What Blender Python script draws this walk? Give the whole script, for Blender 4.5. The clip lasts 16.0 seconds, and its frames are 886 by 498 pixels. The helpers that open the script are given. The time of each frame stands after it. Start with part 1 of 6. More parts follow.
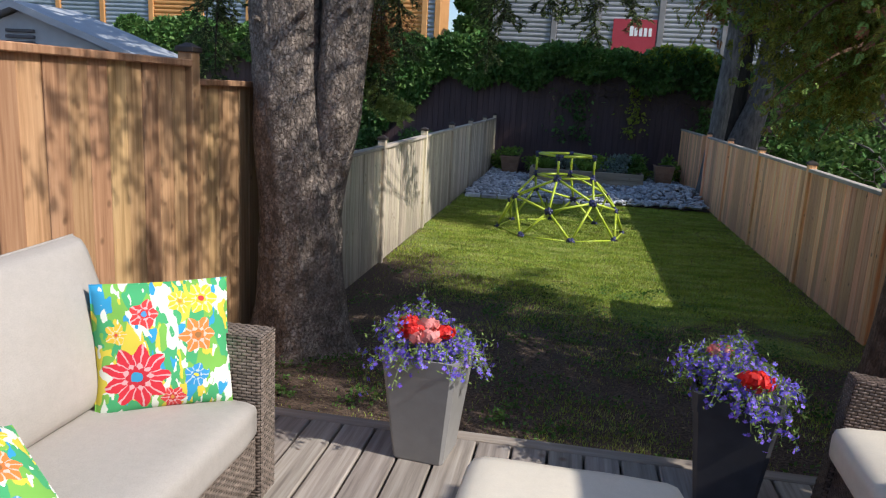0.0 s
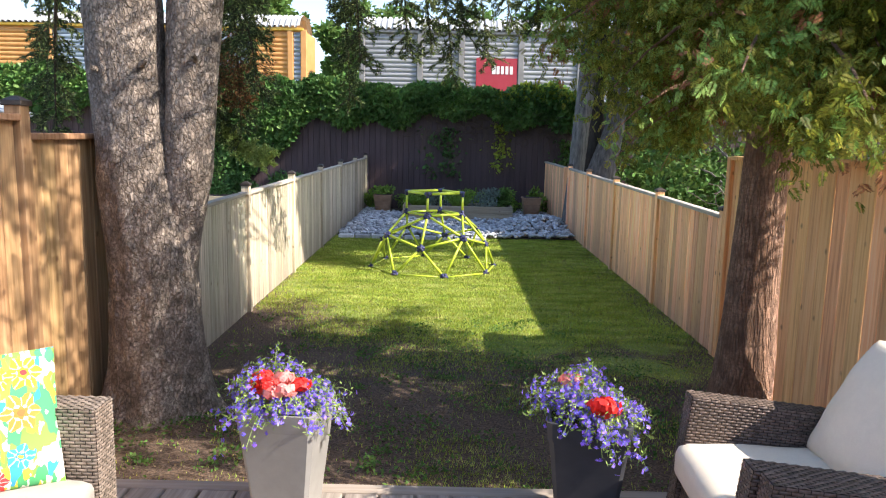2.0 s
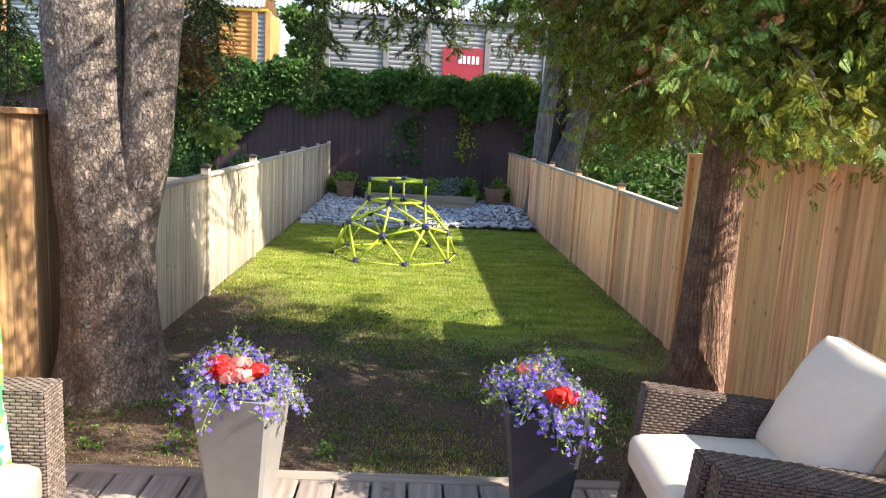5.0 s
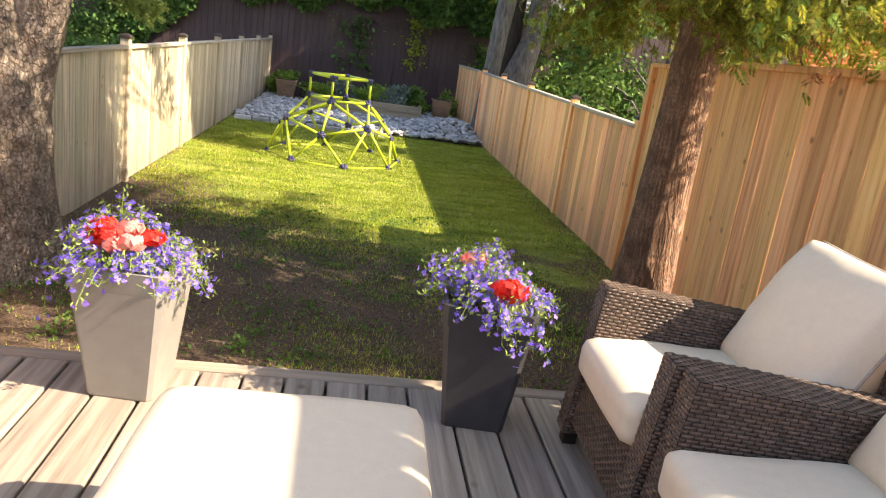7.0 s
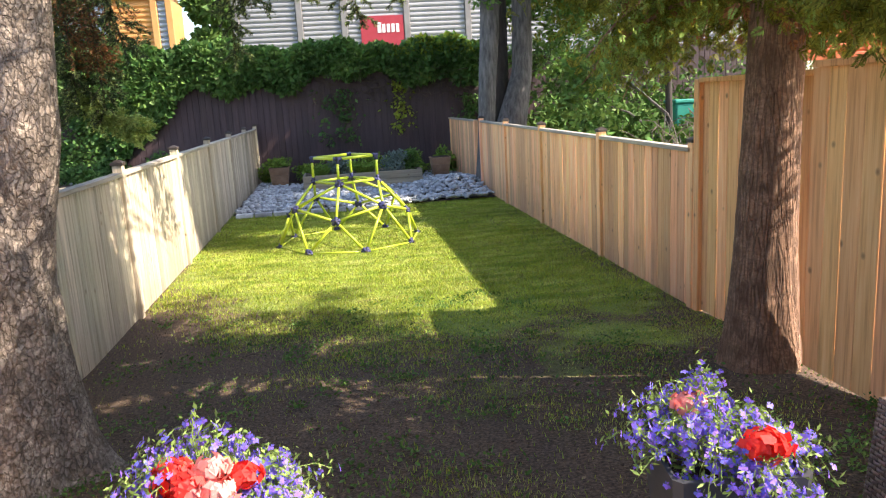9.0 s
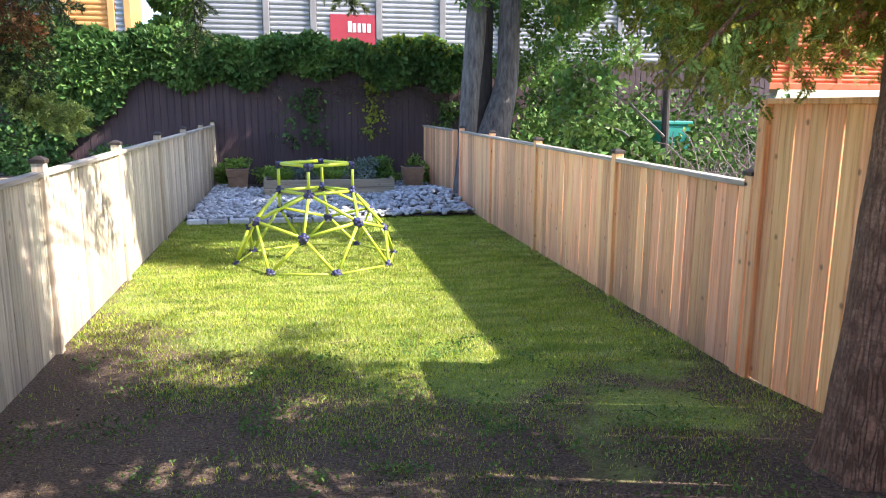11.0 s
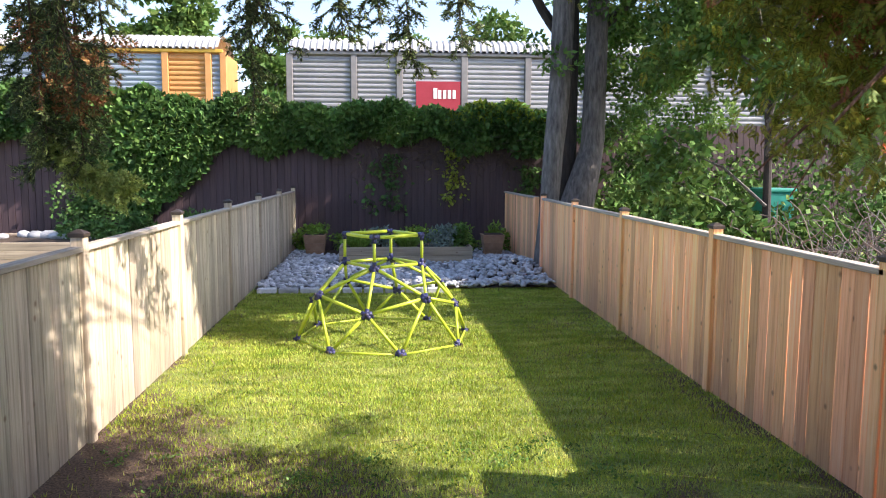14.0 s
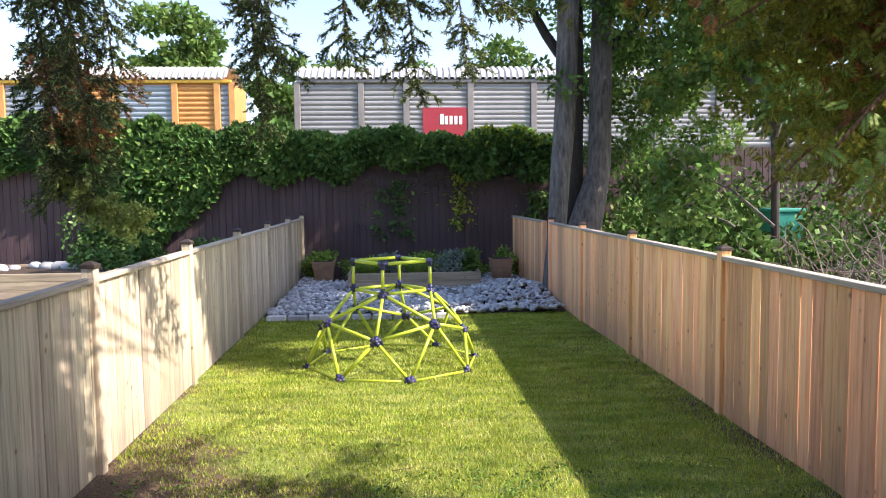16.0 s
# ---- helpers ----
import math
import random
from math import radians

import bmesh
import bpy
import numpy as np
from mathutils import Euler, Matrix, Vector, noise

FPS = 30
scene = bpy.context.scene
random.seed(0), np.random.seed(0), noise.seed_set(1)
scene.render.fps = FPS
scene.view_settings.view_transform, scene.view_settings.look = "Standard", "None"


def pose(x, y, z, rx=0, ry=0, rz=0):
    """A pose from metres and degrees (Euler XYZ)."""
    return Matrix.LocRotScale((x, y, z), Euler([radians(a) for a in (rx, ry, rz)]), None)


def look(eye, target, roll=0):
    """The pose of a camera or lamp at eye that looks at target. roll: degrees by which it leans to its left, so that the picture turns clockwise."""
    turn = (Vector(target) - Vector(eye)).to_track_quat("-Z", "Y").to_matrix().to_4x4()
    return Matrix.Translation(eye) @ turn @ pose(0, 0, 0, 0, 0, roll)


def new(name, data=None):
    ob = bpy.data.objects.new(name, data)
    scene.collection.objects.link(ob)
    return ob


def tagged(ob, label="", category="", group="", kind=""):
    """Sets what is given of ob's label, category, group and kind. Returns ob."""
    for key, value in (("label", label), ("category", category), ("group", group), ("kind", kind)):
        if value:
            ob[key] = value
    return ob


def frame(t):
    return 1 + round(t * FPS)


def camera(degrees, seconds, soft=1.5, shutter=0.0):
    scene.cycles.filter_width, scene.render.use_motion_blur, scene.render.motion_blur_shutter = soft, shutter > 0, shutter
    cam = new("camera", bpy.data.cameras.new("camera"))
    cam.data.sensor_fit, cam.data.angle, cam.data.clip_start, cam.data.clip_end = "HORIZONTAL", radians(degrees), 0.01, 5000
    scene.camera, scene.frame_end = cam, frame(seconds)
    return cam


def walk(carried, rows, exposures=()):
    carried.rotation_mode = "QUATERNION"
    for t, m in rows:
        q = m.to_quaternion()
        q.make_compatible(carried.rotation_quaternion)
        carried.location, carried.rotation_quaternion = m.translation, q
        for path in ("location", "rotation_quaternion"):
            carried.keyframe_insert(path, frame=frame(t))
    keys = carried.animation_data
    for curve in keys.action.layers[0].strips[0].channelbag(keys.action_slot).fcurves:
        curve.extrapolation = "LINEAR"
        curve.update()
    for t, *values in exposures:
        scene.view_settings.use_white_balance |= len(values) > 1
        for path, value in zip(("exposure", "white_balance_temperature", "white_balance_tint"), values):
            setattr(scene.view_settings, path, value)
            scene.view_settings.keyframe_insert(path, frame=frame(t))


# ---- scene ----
import itertools

cam = camera(61.9, 16.0, soft=1.1, shutter=0.15)
PATH = [
    (0, (0.861, 2.673, 2.036), (0.538, 4.603, 1.621), 3.1),
    (0.5, (0.894, 2.683, 2.053), (0.693, 4.638, 1.683), 1.9),
    (1, (0.939, 2.698, 2.053), (0.828, 4.666, 1.714), 0.7),
    (1.5, (0.969, 2.7, 2.058), (0.93, 4.675, 1.743), 1.0),
    (2, (0.981, 2.695, 2.071), (0.969, 4.672, 1.767), 1.2),
    (2.5, (0.983, 2.691, 2.075), (0.979, 4.667, 1.768), 1.1),
    (3, (0.996, 2.691, 2.077), (1.001, 4.667, 1.766), 1.2),
    (3.5, (1.003, 2.689, 2.08), (1.021, 4.664, 1.766), 1.2),
    (4, (1.007, 2.688, 2.077), (1.043, 4.662, 1.758), 1.6),
    (6.3, (0.937, 2.847, 1.968), (1.105, 4.794, 1.541), 5.2),
    (6.5, (0.951, 2.916, 1.914), (1.119, 4.853, 1.447), 6.1),
    (6.8, (0.982, 3.028, 1.841), (1.199, 4.951, 1.336), 8.2),
    (7.0, (1.021, 3.087, 1.815), (1.293, 4.998, 1.292), 8.2),
    (7.2, (0.989, 3.145, 1.800), (1.313, 5.036, 1.234), 7.9),
    (7.3, (0.974, 3.170, 1.787), (1.307, 5.051, 1.194), 6.9),
    (7.5, (0.931, 3.221, 1.800), (1.249, 5.083, 1.141), 3.1),
    (7.6, (0.900, 3.268, 1.803), (1.211, 5.126, 1.133), 1.7),
    (7.8, (0.856, 3.336, 1.820), (1.138, 5.202, 1.160), -0.7),
    (8.0, (0.835, 3.410, 1.846), (1.085, 5.304, 1.252), -2.4),
    (8.3, (0.804, 3.561, 1.860), (1.020, 5.489, 1.372), -1.6),
    (8.5, (0.796, 3.642, 1.867), (0.985, 5.580, 1.413), -2.4),
    (8.8, (0.732, 3.820, 1.860), (0.943, 5.766, 1.447), -2.2),
    (9, (0.684, 3.903, 1.884), (0.944, 5.846, 1.488), -3.3),
    (9.2, (0.638, 4.014, 1.888), (0.967, 5.951, 1.515), -3.0),
    (11.3, (0.53, 5.318, 1.881), (0.898, 7.247, 1.501), 0.7),
    (11.5, (0.551, 5.423, 1.882), (0.89, 7.358, 1.506), 1.1),
    (12, (0.653, 5.659, 1.884), (0.99, 7.594, 1.506), 2.2),
    (12.5, (0.78, 5.8, 1.898), (1.062, 7.748, 1.547), 0.9),
    (13, (0.793, 5.835, 1.915), (1.032, 7.799, 1.623), 0.9),
    (13.5, (0.785, 5.816, 1.933), (0.98, 7.792, 1.697), 0.8),
    (14, (0.78, 5.813, 1.929), (0.937, 7.795, 1.715), 0.2),
    (14.5, (0.779, 5.819, 1.93), (0.912, 7.804, 1.724), -0.3),
    (15, (0.782, 5.823, 1.937), (0.901, 7.81, 1.742), -0.7),
    (15.5, (0.776, 5.807, 1.943), (0.899, 7.795, 1.768), -0.8),
    (16, (0.788, 5.799, 1.944), (0.922, 7.789, 1.796), -0.7),
]
EXPOSURES = [(0.0, 0.3, 5850, 12), (0.5, 0.47, 5850, 12), (1.0, 0.82, 5850, 12), (1.5, 1.37, 6250, 13), (3.5, 1.52, 6400, 13), (6.3, 1.72, 7400, 14), (7.0, 1.8, 8000, 15), (8.0, 1.65, 7600, 15), (9.2, 1.83, 6700, 14), (11.5, 1.98, 6150, 19), (12.5, 1.85, 6150, 19), (14.0, 1.56, 6450, 19), (16.0, 1.53, 6550, 19)]
walk(cam, [(t, look(eye, target, roll)) for t, eye, target, roll in PATH], EXPOSURES)

# ---- world, sun, exposure ----
SUN = Vector((1.0, -0.31, 0.873)).normalized()
ELEV = math.asin(SUN.z)
AZIM = math.atan2(SUN.x, SUN.y)
world = bpy.data.worlds.new("sky")
scene.world = world
world.use_nodes = True
_wt = world.node_tree
_wt.nodes.clear()
_sky = _wt.nodes.new("ShaderNodeTexSky")
_sky.sky_type, _sky.sun_disc, _sky.sun_elevation, _sky.sun_rotation = "NISHITA", False, ELEV, AZIM
_bg = _wt.nodes.new("ShaderNodeBackground")
_bg.inputs["Strength"].default_value = 0.125
_wo = _wt.nodes.new("ShaderNodeOutputWorld")
_wt.links.new(_sky.outputs[0], _bg.inputs["Color"])
_wt.links.new(_bg.outputs[0], _wo.inputs["Surface"])
sun = new("sun", bpy.data.lights.new("sun", "SUN"))
sun.data.energy, sun.data.angle, sun.data.color = 3.9, radians(0.5), (1.0, 0.91, 0.77)
sun.matrix_world = look(SUN * 50, (0, 0, 0))


# ---- materials ----
def material(name, colors, scale=8.0, stretch=(1, 1, 1), rough=0.75, bump=0.2, depth=0.01, metal=0.0, vary=0.0,
             island=0.0, large=0.25, detail=6.0, coords="Object", spec=0.5, translucent=0.0, hue=0.0):
    """Procedural surface: fine noise between the colors, a large stain noise, bump, and random variation by object or island."""
    m = bpy.data.materials.new(name)
    m.use_nodes = True
    nt = m.node_tree
    n, l = nt.nodes, nt.links
    bsdf = n["Principled BSDF"]
    tc = n.new("ShaderNodeTexCoord")
    mp = n.new("ShaderNodeMapping")
    mp.inputs["Scale"].default_value = stretch
    l.new(tc.outputs[coords], mp.inputs["Vector"])
    info = n.new("ShaderNodeObjectInfo")
    vec = mp.outputs[0]
    if vary:
        sh = n.new("ShaderNodeVectorMath")
        sh.operation = "MULTIPLY_ADD"
        comb = n.new("ShaderNodeCombineXYZ")
        for i in range(3):
            l.new(info.outputs["Random"], comb.inputs[i])
        l.new(comb.outputs[0], sh.inputs[0])
        sh.inputs[1].default_value = (37.0, 53.0, 71.0)
        l.new(mp.outputs[0], sh.inputs[2])
        vec = sh.outputs[0]
    fine = n.new("ShaderNodeTexNoise")
    fine.inputs["Scale"].default_value, fine.inputs["Detail"].default_value = scale, detail
    fine.inputs["Roughness"].default_value = 0.62
    l.new(vec, fine.inputs["Vector"])
    ramp = n.new("ShaderNodeValToRGB")
    el = ramp.color_ramp.elements
    while len(el) < len(colors):
        el.new(0.5)
    for i, c in enumerate(colors):
        el[i].position = 0.3 + 0.4 * i / max(1, len(colors) - 1)
        el[i].color = (*c, 1)
    l.new(fine.outputs["Fac"], ramp.inputs[0])
    big = n.new("ShaderNodeTexNoise")
    big.inputs["Scale"].default_value, big.inputs["Detail"].default_value = scale * 0.13, 3.0
    l.new(vec, big.inputs["Vector"])
    add = n.new("ShaderNodeMath")
    add.operation = "MULTIPLY_ADD"
    l.new(big.outputs["Fac"], add.inputs[0])
    add.inputs[1].default_value, add.inputs[2].default_value = large * 2, 1.0 - large
    value = add.outputs[0]
    hue_in = None
    if vary or island:
        src = info.outputs["Random"]
        amount = vary
        if island:
            geo = n.new("ShaderNodeNewGeometry")
            src, amount = geo.outputs["Random Per Island"], island
        hue_in = src
        k = n.new("ShaderNodeMath")
        k.operation = "MULTIPLY_ADD"
        l.new(src, k.inputs[0])
        k.inputs[1].default_value, k.inputs[2].default_value = amount * 2, 1.0 - amount
        mul = n.new("ShaderNodeMath")
        mul.operation = "MULTIPLY"
        l.new(value, mul.inputs[0])
        l.new(k.outputs[0], mul.inputs[1])
        value = mul.outputs[0]
    hsv = n.new("ShaderNodeHueSaturation")
    l.new(ramp.outputs[0], hsv.inputs["Color"])
    l.new(value, hsv.inputs["Value"])
    if hue and hue_in is not None:
        hm = n.new("ShaderNodeMath")
        hm.operation = "MULTIPLY_ADD"
        fr = n.new("ShaderNodeMath")
        fr.operation = "FRACT"
        m7 = n.new("ShaderNodeMath")
        m7.operation = "MULTIPLY"
        m7.inputs[1].default_value = 7.13
        l.new(hue_in, m7.inputs[0])
        l.new(m7.outputs[0], fr.inputs[0])
        l.new(fr.outputs[0], hm.inputs[0])
        hm.inputs[1].default_value, hm.inputs[2].default_value = hue * 2, 0.5 - hue
        l.new(hm.outputs[0], hsv.inputs["Hue"])
    l.new(hsv.outputs[0], bsdf.inputs["Base Color"])
    bsdf.inputs["Roughness"].default_value = rough
    bsdf.inputs["Metallic"].default_value = metal
    bsdf.inputs["Specular IOR Level"].default_value = spec
    if bump:
        b = n.new("ShaderNodeBump")
        b.inputs["Strength"].default_value, b.inputs["Distance"].default_value = bump, depth
        l.new(fine.outputs["Fac"], b.inputs["Height"])
        l.new(b.outputs[0], bsdf.inputs["Normal"])
    if translucent:
        tr = n.new("ShaderNodeBsdfTranslucent")
        mix = n.new("ShaderNodeMixShader")
        mix.inputs[0].default_value = translucent
        l.new(hsv.outputs[0], tr.inputs["Color"])
        l.new(bsdf.outputs[0], mix.inputs[1])
        l.new(tr.outputs[0], mix.inputs[2])
        l.new(mix.outputs[0], n["Material Output"].inputs["Surface"])
    return m


def wood(name, colors, vary=0.25, rough=0.8, along="z", knots=True, hue=0.012, grime=0.0):
    """Weathered boards: long grain, knots, and per-board variation."""
    stretch = {"z": (14, 14, 0.55), "y": (14, 0.55, 14), "x": (0.55, 14, 14)}[along]
    m = material(name, colors, scale=2.6, stretch=stretch, rough=rough, bump=0.35, depth=0.004, vary=vary, large=0.22, hue=hue)
    nt = m.node_tree
    n, l = nt.nodes, nt.links
    bsdf = n["Principled BSDF"]
    if knots:
        tc = n.new("ShaderNodeTexCoord")
        mp = n.new("ShaderNodeMapping")
        mp.inputs["Scale"].default_value = {"z": (6, 6, 5), "y": (6, 5, 6), "x": (5, 6, 6)}[along]
        info = n.new("ShaderNodeObjectInfo")
        l.new(tc.outputs["Object"], mp.inputs["Vector"])
        off = n.new("ShaderNodeVectorMath")
        off.operation = "ADD"
        sc = n.new("ShaderNodeMath")
        sc.operation = "MULTIPLY"
        sc.inputs[1].default_value = 90.0
        l.new(info.outputs["Random"], sc.inputs[0])
        l.new(mp.outputs[0], off.inputs[0])
        l.new(sc.outputs[0], off.inputs[1])
        vo = n.new("ShaderNodeTexVoronoi")
        vo.inputs["Scale"].default_value = 1.0
        l.new(off.outputs[0], vo.inputs["Vector"])
        mr = n.new("ShaderNodeMapRange")
        mr.inputs["From Min"].default_value, mr.inputs["From Max"].default_value = 0.05, 0.13
        mr.inputs["To Min"].default_value, mr.inputs["To Max"].default_value = 0.65, 0.0
        l.new(vo.outputs["Distance"], mr.inputs["Value"])
        mix = n.new("ShaderNodeMix")
        mix.data_type = "RGBA"
        l.new(mr.outputs[0], mix.inputs[0])
        old = bsdf.inputs["Base Color"].links[0].from_socket
        l.new(old, mix.inputs[6])
        mix.inputs[7].default_value = (0.14, 0.065, 0.03, 1)
        l.new(mix.outputs[2], bsdf.inputs["Base Color"])
    if grime:
        geo = n.new("ShaderNodeNewGeometry")
        sep = n.new("ShaderNodeSeparateXYZ")
        l.new(geo.outputs["Position"], sep.inputs[0])
        no = n.new("ShaderNodeTexNoise")
        no.inputs["Scale"].default_value = 3.0
        l.new(geo.outputs["Position"], no.inputs["Vector"])
        ad = n.new("ShaderNodeMath")
        ad.operation = "MULTIPLY_ADD"
        l.new(no.outputs["Fac"], ad.inputs[0])
        ad.inputs[1].default_value = -0.5
        l.new(sep.outputs["Z"], ad.inputs[2])
        mr = n.new("ShaderNodeMapRange")
        mr.inputs["From Min"].default_value, mr.inputs["From Max"].default_value = -0.2, 0.35
        mr.inputs["To Min"].default_value, mr.inputs["To Max"].default_value = grime, 0.0
        l.new(ad.outputs[0], mr.inputs["Value"])
        mix = n.new("ShaderNodeMix")
        mix.data_type = "RGBA"
        l.new(mr.outputs[0], mix.inputs[0])
        old = bsdf.inputs["Base Color"].links[0].from_socket
        l.new(old, mix.inputs[6])
        mix.inputs[7].default_value = (0.16, 0.14, 0.12, 1)
        l.new(mix.outputs[2], bsdf.inputs["Base Color"])
    return m


M_FENCE_R = wood("cedar_fence", [(0.64, 0.31, 0.145), (0.92, 0.49, 0.245), (0.95, 0.60, 0.345)], vary=0.3, grime=0.3, hue=0.009)
M_FENCE_L = wood("weathered_fence", [(0.30, 0.25, 0.175), (0.53, 0.45, 0.33), (0.70, 0.60, 0.46)], vary=0.24, grime=0.4)
M_FENCE_HI = wood("red_cedar_fence", [(0.27, 0.145, 0.063), (0.43, 0.25, 0.12), (0.55, 0.345, 0.18)], vary=0.28)
M_FENCE_HR = wood("orange_cedar_fence", [(0.56, 0.27, 0.11), (0.82, 0.46, 0.20), (0.90, 0.58, 0.29)], vary=0.2)
M_RAIL = wood("grey_rail", [(0.26, 0.22, 0.18), (0.40, 0.35, 0.29), (0.50, 0.44, 0.37)], vary=0.15, along="x", knots=False)
M_CAP = material("dark_post_cap", [(0.03, 0.022, 0.018), (0.06, 0.045, 0.035)], scale=20, rough=0.5, vary=0.1)
M_BACK = wood("brown_painted_boards", [(0.045, 0.026, 0.030), (0.066, 0.040, 0.045), (0.085, 0.054, 0.058)], vary=0.13, knots=False, rough=0.7)
M_DECK = wood("weathered_deck", [(0.21, 0.175, 0.145), (0.36, 0.31, 0.26), (0.48, 0.425, 0.365)], vary=0.16, along="y", rough=0.75, hue=0.01)
M_DARK = material("under_deck_shade", [(0.03, 0.025, 0.02), (0.06, 0.05, 0.04)], scale=5)
M_TIMBER = wood("bed_timber", [(0.24, 0.19, 0.14), (0.36, 0.29, 0.21), (0.46, 0.38, 0.28)], vary=0.15, along="x")
M_SOIL = material("soil", [(0.035, 0.022, 0.014), (0.08, 0.055, 0.038)], scale=30, bump=0.8, depth=0.02, rough=0.95)
M_STONE = material("river_stone", [(0.30, 0.31, 0.33), (0.45, 0.465, 0.49), (0.60, 0.605, 0.60)], scale=9, bump=0.15, rough=0.7, vary=0.35, hue=0.02)
M_STONE_S = material("river_stones", [(0.30, 0.31, 0.33), (0.45, 0.465, 0.49), (0.60, 0.605, 0.60)], scale=9, bump=0.15, rough=0.7, island=0.4)
M_LIME = material("lime_tube", [(0.47, 0.58, 0.035), (0.54, 0.65, 0.06)], scale=6, rough=0.35, bump=0.02, large=0.06)
M_JOINT = material("blue_black_joint", [(0.02, 0.022, 0.07), (0.04, 0.045, 0.16)], scale=9, rough=0.45, bump=0.05)
def plated_bark(name, colors, scale, stretch, crack=0.03):
    """Scaly bark: irregular plates with dark cracks between them."""
    m = material(name, colors, scale=55, bump=0.0, rough=0.95, large=0.12, detail=8)
    n, l = m.node_tree.nodes, m.node_tree.links
    bsdf = n["Principled BSDF"]
    tc = n.new("ShaderNodeTexCoord")
    mp = n.new("ShaderNodeMapping")
    mp.inputs["Scale"].default_value = stretch
    l.new(tc.outputs["Object"], mp.inputs["Vector"])
    no = n.new("ShaderNodeTexNoise")
    no.inputs["Scale"].default_value, no.inputs["Detail"].default_value = 22.0, 9.0
    l.new(mp.outputs[0], no.inputs["Vector"])
    ma = n.new("ShaderNodeVectorMath")
    ma.operation = "MULTIPLY_ADD"
    l.new(no.outputs["Color"], ma.inputs[0])
    ma.inputs[1].default_value = (0.05, 0.05, 0.05)
    l.new(mp.outputs[0], ma.inputs[2])
    vo = n.new("ShaderNodeTexVoronoi")
    vo.feature = "DISTANCE_TO_EDGE"
    vo.inputs["Scale"].default_value = scale
    l.new(ma.outputs[0], vo.inputs["Vector"])
    mr = n.new("ShaderNodeMapRange")
    mr.inputs["From Min"].default_value, mr.inputs["From Max"].default_value = 0.0, crack * 5.0
    mr.inputs["To Max"].default_value = 0.45
    l.new(vo.outputs["Distance"], mr.inputs["Value"])
    hi = n.new("ShaderNodeMath")
    hi.operation = "MULTIPLY_ADD"
    l.new(no.outputs["Fac"], hi.inputs[0])
    hi.inputs[1].default_value = 2.6
    l.new(mr.outputs[0], hi.inputs[2])
    bp = n.new("ShaderNodeBump")
    bp.inputs["Strength"].default_value, bp.inputs["Distance"].default_value = 1.0, 0.03
    l.new(hi.outputs[0], bp.inputs["Height"])
    l.new(bp.outputs[0], bsdf.inputs["Normal"])
    gap = n.new("ShaderNodeMapRange")
    gap.inputs["From Min"].default_value, gap.inputs["From Max"].default_value = 0.0, crack * 4.0
    gap.inputs["To Min"].default_value, gap.inputs["To Max"].default_value = 0.85, 0.0
    l.new(vo.outputs["Distance"], gap.inputs["Value"])
    soft = n.new("ShaderNodeMath")
    soft.operation = "MULTIPLY"
    l.new(gap.outputs[0], soft.inputs[0])
    l.new(no.outputs["Fac"], soft.inputs[1])
    mix = n.new("ShaderNodeMix")
    mix.data_type = "RGBA"
    l.new(soft.outputs[0], mix.inputs[0])
    l.new(bsdf.inputs["Base Color"].links[0].from_socket, mix.inputs[6])
    mix.inputs[7].default_value = (0.03, 0.022, 0.018, 1)
    l.new(mix.outputs[2], bsdf.inputs["Base Color"])
    mix = n.new("ShaderNodeMix")
    mix.data_type = "RGBA"
    patchy = n.new("ShaderNodeTexNoise")
    patchy.inputs["Scale"].default_value, patchy.inputs["Detail"].default_value = 9.0, 4.0
    l.new(tc.outputs["Object"], patchy.inputs["Vector"])
    keep = n.new("ShaderNodeMath")
    keep.operation = "MAXIMUM"
    pr = n.new("ShaderNodeMapRange")
    pr.inputs["From Min"].default_value, pr.inputs["From Max"].default_value = 0.33, 0.60
    l.new(patchy.outputs["Fac"], pr.inputs["Value"])
    l.new(mr.outputs[0], keep.inputs[0])
    l.new(pr.outputs[0], keep.inputs[1])
    l.new(keep.outputs[0], mix.inputs[0])
    mix.inputs[6].default_value = (*[c * 0.8 for c in colors[0]], 1)
    l.new(bsdf.inputs["Base Color"].links[0].from_socket, mix.inputs[7])
    l.new(mix.outputs[2], bsdf.inputs["Base Color"])
    return m


M_BARK = plated_bark("spruce_bark", [(0.17, 0.135, 0.11), (0.36, 0.29, 0.235), (0.58, 0.49, 0.41)], 40, (1, 1, 0.55), 0.022)
M_BARK_C = plated_bark("cedar_bark", [(0.20, 0.11, 0.065), (0.36, 0.205, 0.13), (0.50, 0.31, 0.21)], 40, (1, 1, 0.12), 0.03)
M_BARK_G = material("grey_bark", [(0.055, 0.05, 0.048), (0.13, 0.12, 0.113), (0.21, 0.195, 0.185)], scale=6, stretch=(3, 3, 0.6), bump=0.7, depth=0.02, rough=0.95)
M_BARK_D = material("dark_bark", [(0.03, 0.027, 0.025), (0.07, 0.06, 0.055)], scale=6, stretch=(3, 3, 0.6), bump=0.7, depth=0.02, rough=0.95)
M_TWIG = material("twig", [(0.05, 0.035, 0.025), (0.12, 0.085, 0.06)], scale=10, rough=0.9)
M_SPRUCE = material("spruce_needles", [(0.05, 0.075, 0.03), (0.10, 0.13, 0.055)], scale=3, bump=0, island=0.45, hue=0.03, rough=0.6, translucent=0.25, coords="Object", spec=0.2)
M_SPRUCE_T = material("young_needles", [(0.22, 0.30, 0.09), (0.36, 0.44, 0.15)], scale=3, bump=0, island=0.3, hue=0.02, rough=0.6, translucent=0.3, spec=0.2)
